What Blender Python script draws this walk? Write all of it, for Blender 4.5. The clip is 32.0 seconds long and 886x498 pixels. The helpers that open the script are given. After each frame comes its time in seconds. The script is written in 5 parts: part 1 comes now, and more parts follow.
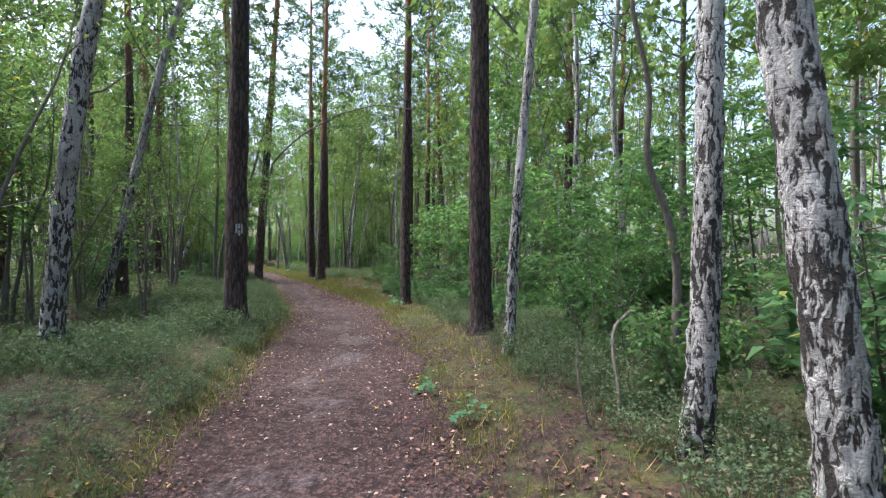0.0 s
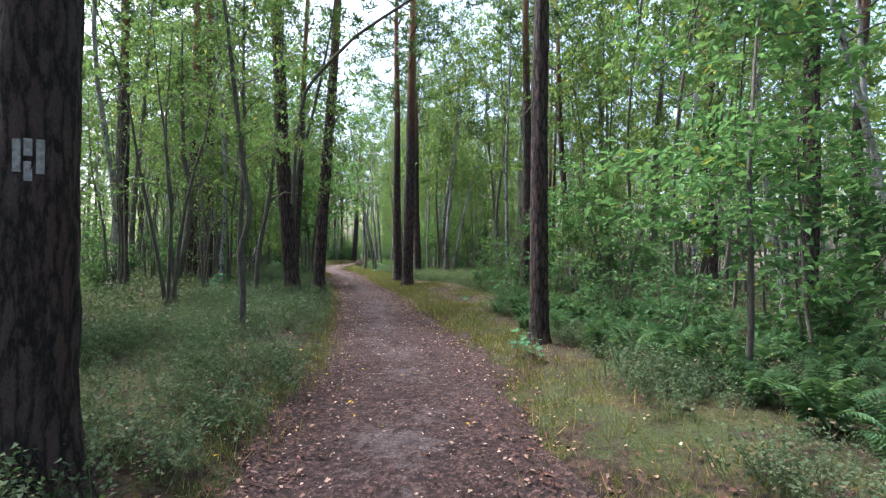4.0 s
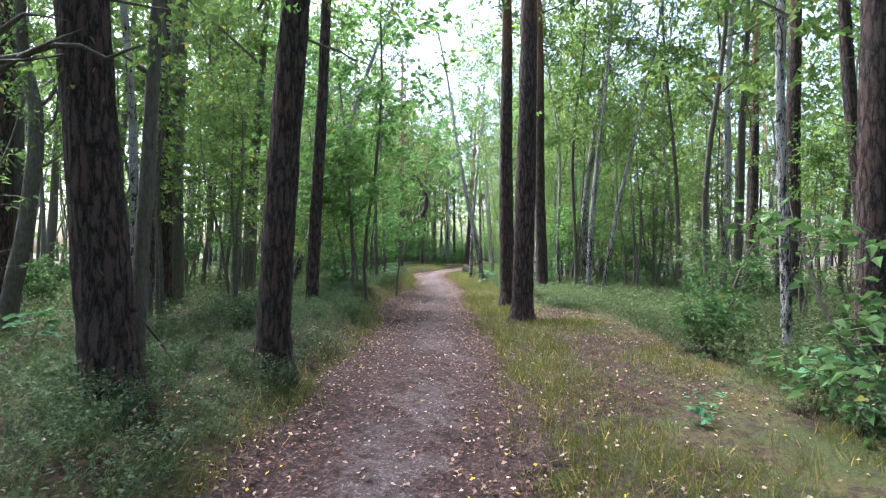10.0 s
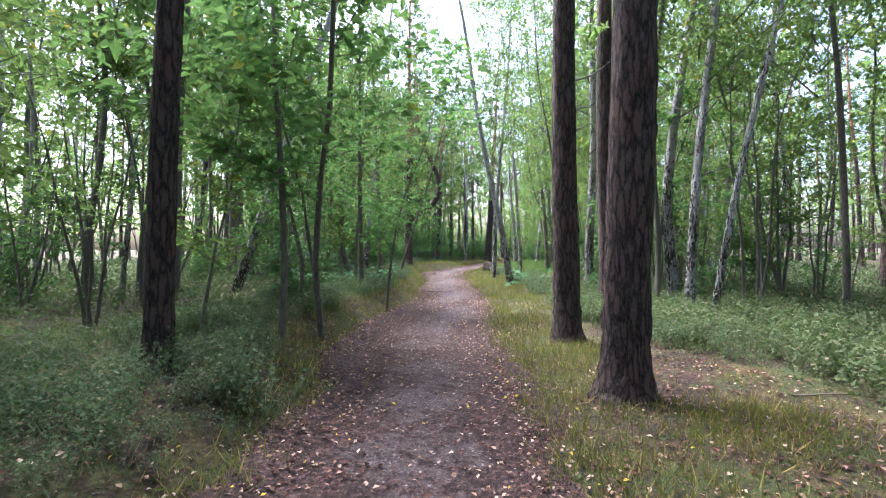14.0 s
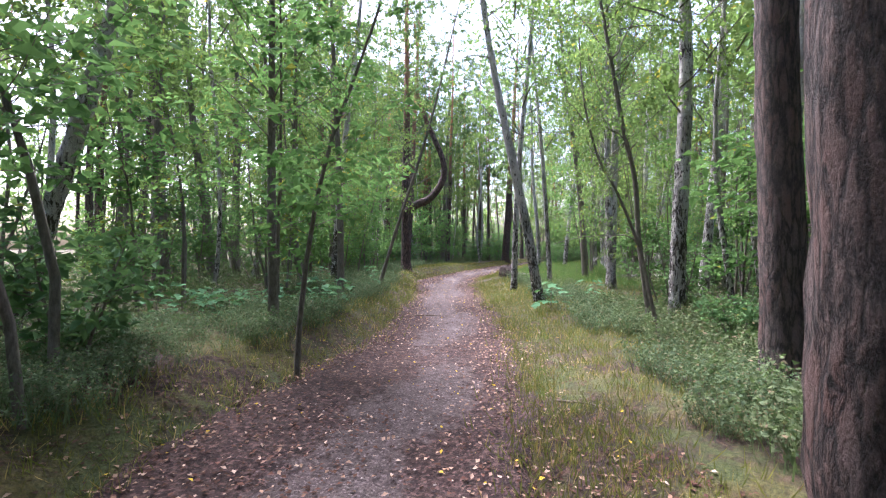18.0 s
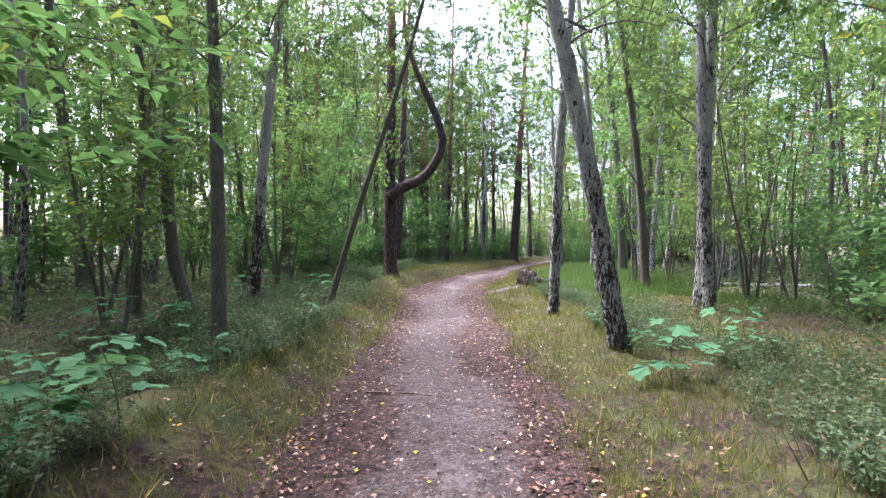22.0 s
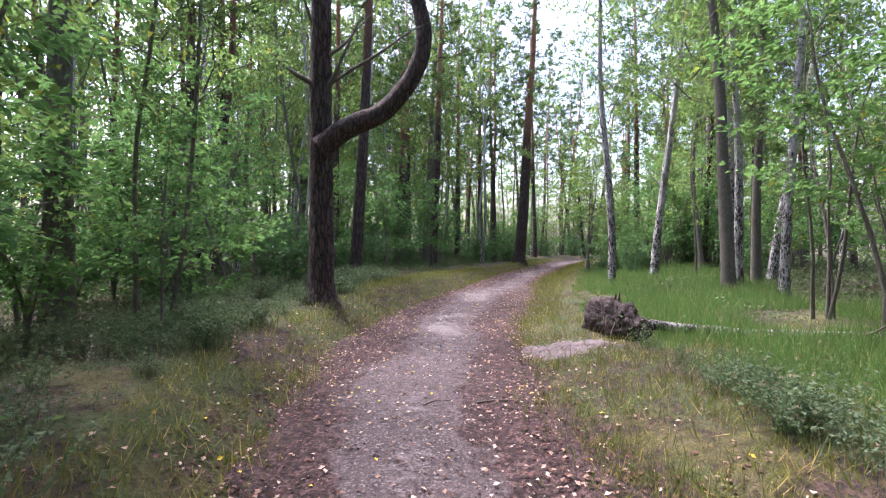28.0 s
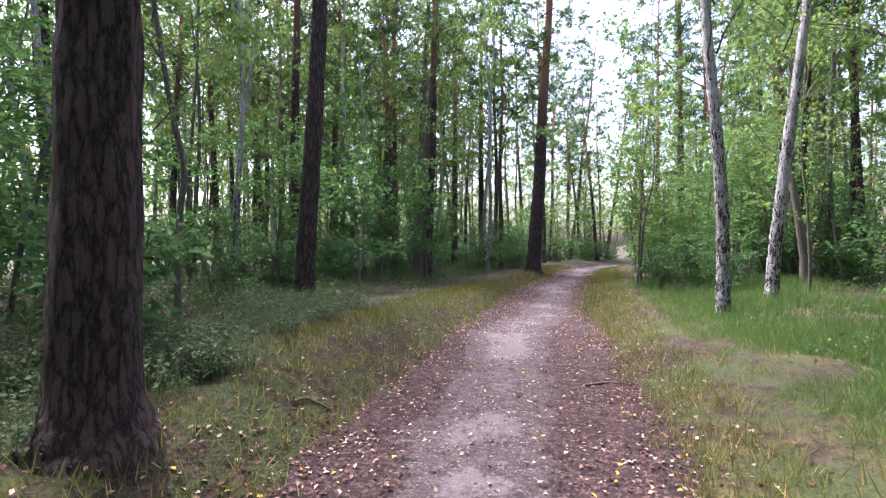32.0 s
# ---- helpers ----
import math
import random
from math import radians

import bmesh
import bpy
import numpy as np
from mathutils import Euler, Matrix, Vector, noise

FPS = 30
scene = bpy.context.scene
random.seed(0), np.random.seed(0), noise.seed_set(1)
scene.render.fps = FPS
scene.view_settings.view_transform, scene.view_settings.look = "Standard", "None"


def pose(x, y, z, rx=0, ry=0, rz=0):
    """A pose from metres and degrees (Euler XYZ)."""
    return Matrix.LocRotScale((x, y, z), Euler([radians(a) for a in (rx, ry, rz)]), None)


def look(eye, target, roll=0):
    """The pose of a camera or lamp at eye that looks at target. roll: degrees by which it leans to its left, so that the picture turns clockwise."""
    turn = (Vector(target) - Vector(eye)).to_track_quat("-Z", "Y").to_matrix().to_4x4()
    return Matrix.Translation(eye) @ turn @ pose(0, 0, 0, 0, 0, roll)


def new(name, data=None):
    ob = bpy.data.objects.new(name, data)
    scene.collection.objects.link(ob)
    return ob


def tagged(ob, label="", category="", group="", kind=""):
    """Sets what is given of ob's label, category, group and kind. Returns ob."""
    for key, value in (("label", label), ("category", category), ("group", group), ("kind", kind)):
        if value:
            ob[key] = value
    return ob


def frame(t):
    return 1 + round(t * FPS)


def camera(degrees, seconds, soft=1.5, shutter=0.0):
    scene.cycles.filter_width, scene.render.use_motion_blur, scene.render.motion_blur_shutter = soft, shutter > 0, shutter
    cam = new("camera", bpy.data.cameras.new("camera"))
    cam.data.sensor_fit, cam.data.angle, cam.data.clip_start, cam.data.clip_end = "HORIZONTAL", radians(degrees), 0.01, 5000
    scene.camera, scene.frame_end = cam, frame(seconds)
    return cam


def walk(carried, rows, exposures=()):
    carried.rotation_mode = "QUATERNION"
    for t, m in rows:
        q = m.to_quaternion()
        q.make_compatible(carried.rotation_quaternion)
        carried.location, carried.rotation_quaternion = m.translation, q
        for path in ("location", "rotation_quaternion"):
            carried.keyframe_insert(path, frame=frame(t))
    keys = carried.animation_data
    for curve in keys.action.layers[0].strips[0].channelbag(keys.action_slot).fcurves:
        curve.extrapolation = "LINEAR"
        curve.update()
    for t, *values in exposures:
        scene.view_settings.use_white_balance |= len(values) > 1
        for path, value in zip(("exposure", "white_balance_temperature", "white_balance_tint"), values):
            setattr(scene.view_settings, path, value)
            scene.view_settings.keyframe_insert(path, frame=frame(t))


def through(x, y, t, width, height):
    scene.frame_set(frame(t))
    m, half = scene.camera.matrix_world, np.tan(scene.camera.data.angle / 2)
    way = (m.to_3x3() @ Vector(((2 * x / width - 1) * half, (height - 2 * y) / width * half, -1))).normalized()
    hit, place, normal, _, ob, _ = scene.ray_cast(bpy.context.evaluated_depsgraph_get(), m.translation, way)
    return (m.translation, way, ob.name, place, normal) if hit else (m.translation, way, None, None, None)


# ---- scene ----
PATH = [
    (0.0, 0.000, -0.000, 1.525, 0.02, 0.37, 0.08),
    (0.5, -0.097, 0.839, 1.493, -0.33, 0.25, 0.11),
    (1.0, -0.215, 1.680, 1.485, 0.46, 0.43, 0.08),
    (1.5, -0.339, 2.509, 1.487, 0.25, 0.20, 0.13),
    (2.0, -0.485, 3.327, 1.509, 5.88, 0.36, -0.08),
    (2.5, -0.626, 4.114, 1.515, 6.08, 0.36, -0.13),
    (3.0, -0.772, 4.897, 1.503, 10.71, 0.28, -0.15),
    (3.5, -0.914, 5.665, 1.488, 10.84, 0.19, -0.01),
    (5.5, -1.489, 8.819, 1.482, 10.72, 0.32, 0.17),
    (6.0, -1.657, 9.625, 1.490, 10.68, 0.35, 0.15),
    (6.5, -1.834, 10.435, 1.500, 10.73, 0.47, 0.10),
    (7.0, -1.999, 11.244, 1.491, 13.91, 0.41, 0.22),
    (7.5, -2.164, 12.049, 1.480, 16.31, 0.36, 0.24),
    (8.0, -2.350, 12.863, 1.478, 17.27, 0.35, 0.12),
    (8.5, -2.577, 13.666, 1.489, 18.34, 0.46, 0.04),
    (9.0, -2.825, 14.453, 1.503, 20.12, 0.46, -0.05),
    (9.5, -3.095, 15.213, 1.504, 23.67, 0.45, -0.03),
    (10.0, -3.374, 15.964, 1.497, 24.67, 0.43, -0.18),
    (10.5, -3.677, 16.679, 1.487, 26.28, 0.42, -0.24),
    (11.0, -3.989, 17.360, 1.481, 26.19, 0.39, -0.25),
    (11.5, -4.303, 18.015, 1.487, 27.21, 0.39, -0.13),
    (12.0, -4.595, 18.669, 1.500, 27.03, 0.33, -0.18),
    (12.5, -4.878, 19.317, 1.509, 27.18, 0.47, -0.00),
    (13.0, -5.142, 19.974, 1.503, 26.86, 0.13, 0.08),
    (13.5, -5.415, 20.643, 1.491, 26.96, 0.14, 0.02),
    (14.0, -5.691, 21.327, 1.477, 26.78, -0.14, 0.15),
    (14.5, -5.972, 22.031, 1.484, 26.79, 0.11, 0.17),
    (16.5, -7.025, 24.902, 1.501, 27.31, -0.03, 0.05),
    (17.0, -7.318, 25.623, 1.496, 27.25, -0.05, 0.05),
    (17.5, -7.637, 26.338, 1.491, 28.93, 0.04, 0.11),
    (18.0, -7.957, 27.039, 1.487, 28.76, -0.18, 0.09),
    (18.5, -8.291, 27.734, 1.492, 28.94, -0.08, 0.15),
    (19.0, -8.629, 28.428, 1.495, 28.76, -0.20, 0.15),
    (19.5, -8.977, 29.118, 1.504, 28.91, -0.09, 0.06),
    (20.0, -9.312, 29.786, 1.491, 28.73, -0.25, -0.01),
    (20.5, -9.669, 30.455, 1.491, 28.77, -0.23, 0.18),
    (21.0, -10.040, 31.108, 1.498, 28.70, -0.33, 0.15),
    (21.5, -10.415, 31.746, 1.499, 28.81, -0.28, 0.17),
    (22.0, -10.782, 32.374, 1.484, 28.72, -0.55, 0.08),
    (22.5, -11.144, 33.007, 1.474, 28.59, -0.51, 0.02),
    (23.0, -11.502, 33.635, 1.462, 28.47, -0.70, -0.21),
    (23.5, -11.868, 34.250, 1.466, 28.40, -0.59, -0.25),
    (24.0, -12.239, 34.853, 1.464, 28.24, -0.70, -0.29),
    (24.5, -12.611, 35.469, 1.464, 28.23, -0.72, -0.22),
    (25.0, -12.967, 36.096, 1.463, 28.19, -0.91, 0.08),
    (25.5, -13.304, 36.744, 1.469, 28.13, -0.84, -0.01),
    (27.5, -14.580, 39.395, 1.482, 27.39, -0.97, -0.12),
    (28.0, -14.900, 40.059, 1.484, 27.32, -0.80, -0.05),
    (28.5, -15.229, 40.735, 1.482, 26.95, -0.91, -0.19),
    (29.0, -15.580, 41.405, 1.478, 27.01, -0.81, -0.15),
    (29.5, -15.934, 42.080, 1.475, 26.70, -1.02, -0.21),
    (30.0, -16.295, 42.749, 1.479, 26.69, -0.75, -0.09),
    (30.5, -16.657, 43.413, 1.481, 26.46, -0.82, -0.12),
    (31.0, -17.044, 44.047, 1.491, 26.43, -0.50, 0.13),
    (31.5, -17.444, 44.680, 1.496, 25.85, -0.82, -0.14),
    (32.0, -17.866, 45.283, 1.515, 26.20, -0.49, 0.09),
]
cam = camera(82.0, 32.0, soft=1.2, shutter=0.07)
walk(cam, [(t, pose(x, y, z, 90 + pitch, roll, yaw)) for t, x, y, z, yaw, pitch, roll in PATH],
     exposures=((0.0, 2.35, 5750, 11.0), (9.0, 2.8, 5550, 9.0), (11.5, 3.1, 5550, 12.0), (14.0, 2.96, 5550, 15.0), (18.0, 2.88, 5650, 21.0), (24.0, 2.82, 5650, 19.0), (28.0, 2.62, 5700, 23.0), (32.0, 2.68, 5700, 23.0)))

# ---- sky and light: bright hazy overcast ----
world = bpy.data.worlds.new("sky")
scene.world = world
world.use_nodes = True
sky = world.node_tree.nodes.new("ShaderNodeTexSky")
sky.sky_type = "NISHITA"
sky.sun_disc = False
sky.sun_elevation, sky.sun_rotation = radians(62), radians(-70)
sky.air_density, sky.dust_density, sky.ozone_density = 1.0, 6.0, 0.6
backing = world.node_tree.nodes["Background"]
world.node_tree.links.new(sky.outputs[0], backing.inputs[0])
backing.inputs[1].default_value = 0.11
sun = new("sun", bpy.data.lights.new("sun", "SUN"))
sun.data.energy, sun.data.angle, sun.data.color = 2.5, radians(25), (1.0, 0.96, 0.9)
sun.matrix_world = look((0, 0, 0), (math.sin(radians(70)) * math.cos(radians(62)) * 1, -math.cos(radians(70)) * math.cos(radians(62)), -math.sin(radians(62))))

rng = np.random.default_rng(7)


# ---- materials ----
class Nodes:
    """A small wrapper to write node materials line by line."""

    def __init__(self, name):
        self.mat = bpy.data.materials.new(name)
        self.mat.use_nodes = True
        self.tree = self.mat.node_tree
        self.bsdf = self.tree.nodes["Principled BSDF"]
        self.out = self.tree.nodes["Material Output"]

    def add(self, kind, **values):
        node = self.tree.nodes.new("ShaderNode" + kind)
        for key, value in values.items():
            if key in node.inputs:
                self.put(value, node.inputs[key])
            else:
                setattr(node, key, value)
        return node

    def put(self, value, socket):
        if isinstance(value, bpy.types.NodeSocket):
            self.tree.links.new(value, socket)
        else:
            socket.default_value = value

    def coords(self, scale=(1, 1, 1)):
        tex = self.add("TexCoord")
        mapping = self.add("Mapping")
        self.put(tex.outputs["Object"], mapping.inputs[0])
        mapping.inputs[3].default_value = scale
        return mapping.outputs[0]

    def noise(self, vector, scale, detail=4.0, rough=0.6):
        node = self.add("TexNoise")
        self.put(vector, node.inputs["Vector"])
        node.inputs["Scale"].default_value = scale
        node.inputs["Detail"].default_value = detail
        node.inputs["Roughness"].default_value = rough
        return node.outputs["Fac"]

    def ramp(self, fac, *stops):
        node = self.add("ValToRGB")
        self.put(fac, node.inputs[0])
        band = node.color_ramp
        while len(band.elements) < len(stops):
            band.elements.new(0.5)
        for element, (at, colour) in zip(band.elements, stops):
            element.position = at
            element.color = (*colour, 1) if not isinstance(colour, (int, float)) else (colour, colour, colour, 1)
        return node.outputs[0]

    def mix(self, fac, a, b, blend="MIX"):
        node = self.add("Mix", data_type="RGBA", blend_type=blend)
        self.put(fac, node.inputs[0])
        for value, socket in ((a, node.inputs[6]), (b, node.inputs[7])):
            self.put((*value, 1) if isinstance(value, tuple) else value, socket)
        return node.outputs[2]

    def bump(self, height, strength=0.5, distance=0.02):
        node = self.add("Bump")
        node.inputs["Strength"].default_value = strength
        node.inputs["Distance"].default_value = distance
        self.put(height, node.inputs["Height"])
        self.put(node.outputs[0], self.bsdf.inputs["Normal"])

    def done(self, colour, rough=0.8):
        self.put(colour if isinstance(colour, bpy.types.NodeSocket) else (*colour, 1), self.bsdf.inputs["Base Color"])
        self.put(rough, self.bsdf.inputs["Roughness"])
        self.bsdf.inputs["Specular IOR Level"].default_value = 0.3
        return self.mat


def split_z(n, vector):
    node = n.add("SeparateXYZ")
    n.put(vector, node.inputs[0])
    return node.outputs[2]


def pine_bark():
    """Thick upright plates with flaking faces and deep dark furrows; orange and thin high up."""
    n = Nodes("pine_bark")
    v = n.coords((1, 1, 0.2))
    warp = n.mix(0.07, v, n.add("TexNoise", Vector=v, Scale=26.0, Detail=4.0, Roughness=0.7).outputs["Color"], "ADD")
    wide = n.add("TexVoronoi", feature="DISTANCE_TO_EDGE", Scale=16.0)
    thin = n.add("TexVoronoi", feature="DISTANCE_TO_EDGE", Scale=46.0)
    n.put(warp, wide.inputs["Vector"])
    n.put(warp, thin.inputs["Vector"])
    flake = n.noise(n.coords((1, 1, 0.45)), 38.0, 6, 0.75)
    fine = n.noise(n.coords((1, 1, 0.5)), 120.0, 5, 0.75)
    gap = n.mix(0.2, n.ramp(wide.outputs[0], (0.015, 0.0), (0.26, 1.0)), n.ramp(thin.outputs[0], (0.0, 0.0), (0.1, 1.0)))
    gap = n.mix(0.3, gap, n.ramp(flake, (0.38, 0.0), (0.58, 1.0)))
    plate = n.ramp(fine, (0.3, (0.055, 0.038, 0.035)), (0.7, (0.185, 0.132, 0.12)))
    rust = n.mix(n.ramp(n.noise(n.coords((1, 1, 0.5)), 4.0, 4), (0.42, 0.0), (0.7, 0.75)), plate, (0.15, 0.07, 0.056))
    low = n.mix(n.ramp(gap, (0.22, 0.0), (0.8, 1.0)), (0.01, 0.007, 0.0065), rust)
    z = split_z(n, n.coords())
    high = n.mix(flake, (0.26, 0.11, 0.055), (0.42, 0.22, 0.12))
    band = n.add("MapRange")
    n.put(z, band.inputs[0])
    band.inputs[1].default_value, band.inputs[2].default_value = 6.0, 10.0
    colour = n.mix(band.outputs[0], low, high)
    tint = n.add("ObjectInfo").outputs["Random"]
    colour = n.mix(n.ramp(tint, (0.0, 0.25), (1.0, 0.0)), colour, (0.075, 0.068, 0.06))
    n.bump(n.mix(0.2, gap, fine), 1.0, 0.04)
    return n.done(colour, 0.92)


def birch_bark(dark):
    """White papery bark with dark slits, torn all over by black upright fissures that close up towards the crown."""
    n = Nodes("birch_bark_fissured" if dark else "birch_bark")
    warp = n.add("TexNoise", Vector=n.coords((1, 1, 0.7)), Scale=9.0, Detail=3.0).outputs["Color"]
    v = n.mix(0.09, n.coords((1, 1, 0.27)), warp, "ADD")
    torn = n.noise(v, 32.0, 4, 0.6)
    wide = n.noise(n.coords((1, 1, 0.6)), 3.0, 3)
    slits = n.noise(n.coords((1, 1, 9.0)), 7.0, 3)
    z = split_z(n, n.coords())
    rise = n.add("MapRange")
    n.put(z, rise.inputs[0])
    rise.inputs[1].default_value, rise.inputs[2].default_value = 0.0, 3.5 if dark else 5.0
    rise.inputs[3].default_value, rise.inputs[4].default_value = (0.085, -0.06) if dark else (0.045, -0.05)
    moved = n.add("Math", operation="ADD")
    n.put(n.mix(0.33, torn, wide), moved.inputs[0])
    n.put(rise.outputs[0], moved.inputs[1])
    black = n.ramp(moved.outputs[0], (0.505, 0.0), (0.55, 1.0))
    grain = n.noise(n.coords((1, 1, 2.0)), 55.0, 5, 0.7)
    paper = n.ramp(grain, (0.3, (0.32, 0.30, 0.285)), (0.7, (0.70, 0.67, 0.64)))
    white = n.mix(n.ramp(slits, (0.60, 0.0), (0.68, 0.8)), paper, (0.12, 0.10, 0.09))
    grey = n.mix(n.ramp(n.noise(n.coords(), 2.6, 4), (0.45, 0.0), (0.7, 0.7)), white, (0.20, 0.175, 0.155))
    colour = n.mix(black, grey, n.ramp(grain, (0.3, (0.012, 0.010, 0.009)), (0.75, (0.075, 0.062, 0.055))))
    n.bump(n.mix(0.25, n.ramp(moved.outputs[0], (0.40, 1.0), (0.60, 0.0)), grain), 1.0, 0.05)
    return n.done(colour, 0.85)


def grey_bark():
    n = Nodes("grey_bark")
    v = n.coords((1, 1, 0.3))
    fine = n.noise(v, 40.0, 5, 0.7)
    colour = n.ramp(fine, (0.28, (0.045, 0.038, 0.031)), (0.72, (0.17, 0.15, 0.125)))
    moss = n.ramp(n.noise(n.coords(), 3.0, 4), (0.52, 0.0), (0.75, 0.45))
    colour = n.mix(moss, colour, (0.075, 0.085, 0.035))
    n.bump(fine, 0.7, 0.012)
    return n.done(colour, 0.9)


def leaf(name, dark, light, odd=(0.30, 0.24, 0.03), odds=0.04, through=0.45, rough=0.72):
    n = Nodes(name)
    rand = n.add("NewGeometry").outputs["Random Per Island"]
    mine = n.add("ObjectInfo").outputs["Random"]
    colour = n.mix(rand, dark, light)
    shift = n.mix(n.ramp(mine, (0.0, 0.0), (1.0, 0.5)), colour, tuple(0.5 * (a + b) * c for a, b, c in zip(dark, light, (1.35, 1.05, 0.7))))
    turned = n.add("Math", operation="GREATER_THAN")
    n.put(rand, turned.inputs[0])
    turned.inputs[1].default_value = 1 - odds
    colour = n.mix(turned.outputs[0], shift, odd)
    mat = n.done(colour, rough)
    n.bsdf.inputs["Specular IOR Level"].default_value = 0.14
    glow = n.add("BsdfTranslucent")
    n.put(n.mix(0.5, colour, (0.16, 0.27, 0.07)), glow.inputs[0])
    both = n.add("MixShader")
    both.inputs[0].default_value = through
    n.put(n.bsdf.outputs[0], both.inputs[1])
    n.put(glow.outputs[0], both.inputs[2])
    n.put(both.outputs[0], n.out.inputs[0])
    return mat


def chips(n, vector, scale, low, high):
    """Small cells, each of its own shade: crumbs, needles and bits of leaf."""
    cells = n.add("TexVoronoi")
    n.put(n.mix(0.03, vector, n.add("TexNoise", Vector=vector, Scale=scale * 0.7).outputs["Color"], "ADD"), cells.inputs["Vector"])
    cells.inputs["Scale"].default_value = scale
    shade = n.add("SeparateColor")
    n.put(cells.outputs["Color"], shade.inputs[0])
    return n.ramp(shade.outputs[0], (low, 0.0), (high, 1.0)), cells.outputs["Distance"]


def trodden_path():
    """Bare grey-violet earth where feet go, reddish-brown rotting litter beside it."""
    n = Nodes("trodden_earth")
    v = n.coords()
    broad, mid, fine = n.noise(v, 1.1, 6, 0.65), n.noise(v, 8.0, 6, 0.75), n.noise(v, 55.0, 5, 0.8)
    worn = n.add("Attribute", attribute_name="worn").outputs["Fac"]
    litter = n.ramp(mid, (0.33, (0.014, 0.0075, 0.007)), (0.68, (0.06, 0.033, 0.03)))
    bits, height = chips(n, n.coords((1, 0.6, 1)), 58.0, 0.5, 0.95)
    litter = n.mix(bits, litter, (0.125, 0.073, 0.064))
    dark, _ = chips(n, n.coords((0.6, 1, 1)), 24.0, 0.55, 0.9)
    litter = n.mix(n.mix(0.3, dark, (0, 0, 0)), litter, (0.018, 0.01, 0.009))
    bare = n.ramp(mid, (0.3, (0.055, 0.04, 0.039)), (0.7, (0.135, 0.104, 0.102)))
    bare = n.mix(n.ramp(fine, (0.40, 0.9), (0.54, 0.0)), bare, (0.035, 0.023, 0.022))
    crumbs, _ = chips(n, v, 60.0, 0.8, 1.0)
    bare = n.mix(crumbs, bare, (0.2, 0.16, 0.155))
    tread = n.add("Math", operation="ADD")
    n.put(worn, tread.inputs[0])
    uneven = n.add("MapRange", clamp=False)
    n.put(n.mix(0.4, broad, mid), uneven.inputs[0])
    uneven.inputs[3].default_value, uneven.inputs[4].default_value = -0.6, 1.6
    n.put(uneven.outputs[0], tread.inputs[1])
    colour = n.mix(n.ramp(tread.outputs[0], (0.84, 0.0), (1.12, 0.9)), litter, bare)
    node = n.add("MapRange")
    n.put(tread.outputs[0], node.inputs[0])
    node.inputs[1].default_value, node.inputs[2].default_value = 1.32, 1.5
    node.inputs[4].default_value = 0.55
    colour = n.mix(node.outputs[0], colour, (0.21, 0.172, 0.168))
    n.bump(n.mix(0.5, mid, n.mix(0.5, fine, height)), 1.0, 0.05)
    return n.done(colour, 0.95)


def forest_floor():
    """Dark litter, green moss and dry yellow moss in patches."""
    n = Nodes("forest_floor")
    v = n.coords()
    broad, mid, fine = n.noise(v, 0.6, 3), n.noise(v, 4.5, 6, 0.75), n.noise(v, 40.0, 5, 0.8)
    bits, height = chips(n, n.coords((1, 0.5, 1)), 30.0, 0.45, 1.0)
    litter = n.mix(bits, n.ramp(fine, (0.3, (0.01, 0.0065, 0.005)), (0.7, (0.042, 0.024, 0.018))), (0.08, 0.046, 0.033))
    moss = n.mix(n.ramp(fine, (0.35, 0.0), (0.65, 1.0)), (0.02, 0.03, 0.009), (0.08, 0.095, 0.026))
    dry = n.mix(n.ramp(fine, (0.35, 0.0), (0.65, 1.0)), (0.035, 0.028, 0.01), (0.14, 0.115, 0.036))
    moss = n.mix(n.ramp(n.noise(v, 1.4, 4), (0.45, 0.0), (0.6, 0.85)), moss, dry)
    colour = n.mix(n.ramp(n.mix(0.55, broad, mid), (0.45, 0.0), (0.55, 0.9)), litter, moss)
    n.bump(n.mix(0.5, mid, n.mix(0.5, fine, height)), 1.0, 0.07)
    return n.done(colour, 0.95)


def plain(name, a, b, scale, rough=0.85, stretch=(1, 1, 1), bump=0.4):
    n = Nodes(name)
    fac = n.noise(n.coords(stretch), scale, 5, 0.7)
    n.bump(fac, bump, 0.02)
    return n.done(n.ramp(fac, (0.3, a), (0.7, b)), rough)


PINE, BIRCH, BIRCH_DARK, GREY = pine_bark(), birch_bark(False), birch_bark(True), grey_bark()
LEAF_BIRCH = leaf("birch_leaf", (0.075, 0.14, 0.04), (0.18, 0.26, 0.08), (0.40, 0.33, 0.03), 0.03, 0.5)
LEAF_OAK = leaf("broad_leaf", (0.05, 0.13, 0.045), (0.13, 0.26, 0.085), (0.30, 0.28, 0.03), 0.02, 0.5)
LEAF_BLUISH = leaf("dull_leaf", (0.04, 0.10, 0.045), (0.105, 0.2, 0.08), (0.25, 0.24, 0.05), 0.02, 0.35)
NEEDLES = leaf("pine_needles", (0.03, 0.07, 0.03), (0.08, 0.13, 0.05), (0.2, 0.14, 0.03), 0.03, 0.3)
HEATH = leaf("heath_leaf", (0.03, 0.054, 0.029), (0.125, 0.165, 0.09), (0.17, 0.125, 0.08), 0.08, 0.3)
GRASS = leaf("grass_blade", (0.055, 0.07, 0.016), (0.19, 0.185, 0.04), (0.40, 0.28, 0.10), 0.16, 0.35)
SEEDLING = leaf("seedling_leaf", (0.05, 0.14, 0.075), (0.11, 0.25, 0.13), (0.22, 0.24, 0.06), 0.04, 0.35)
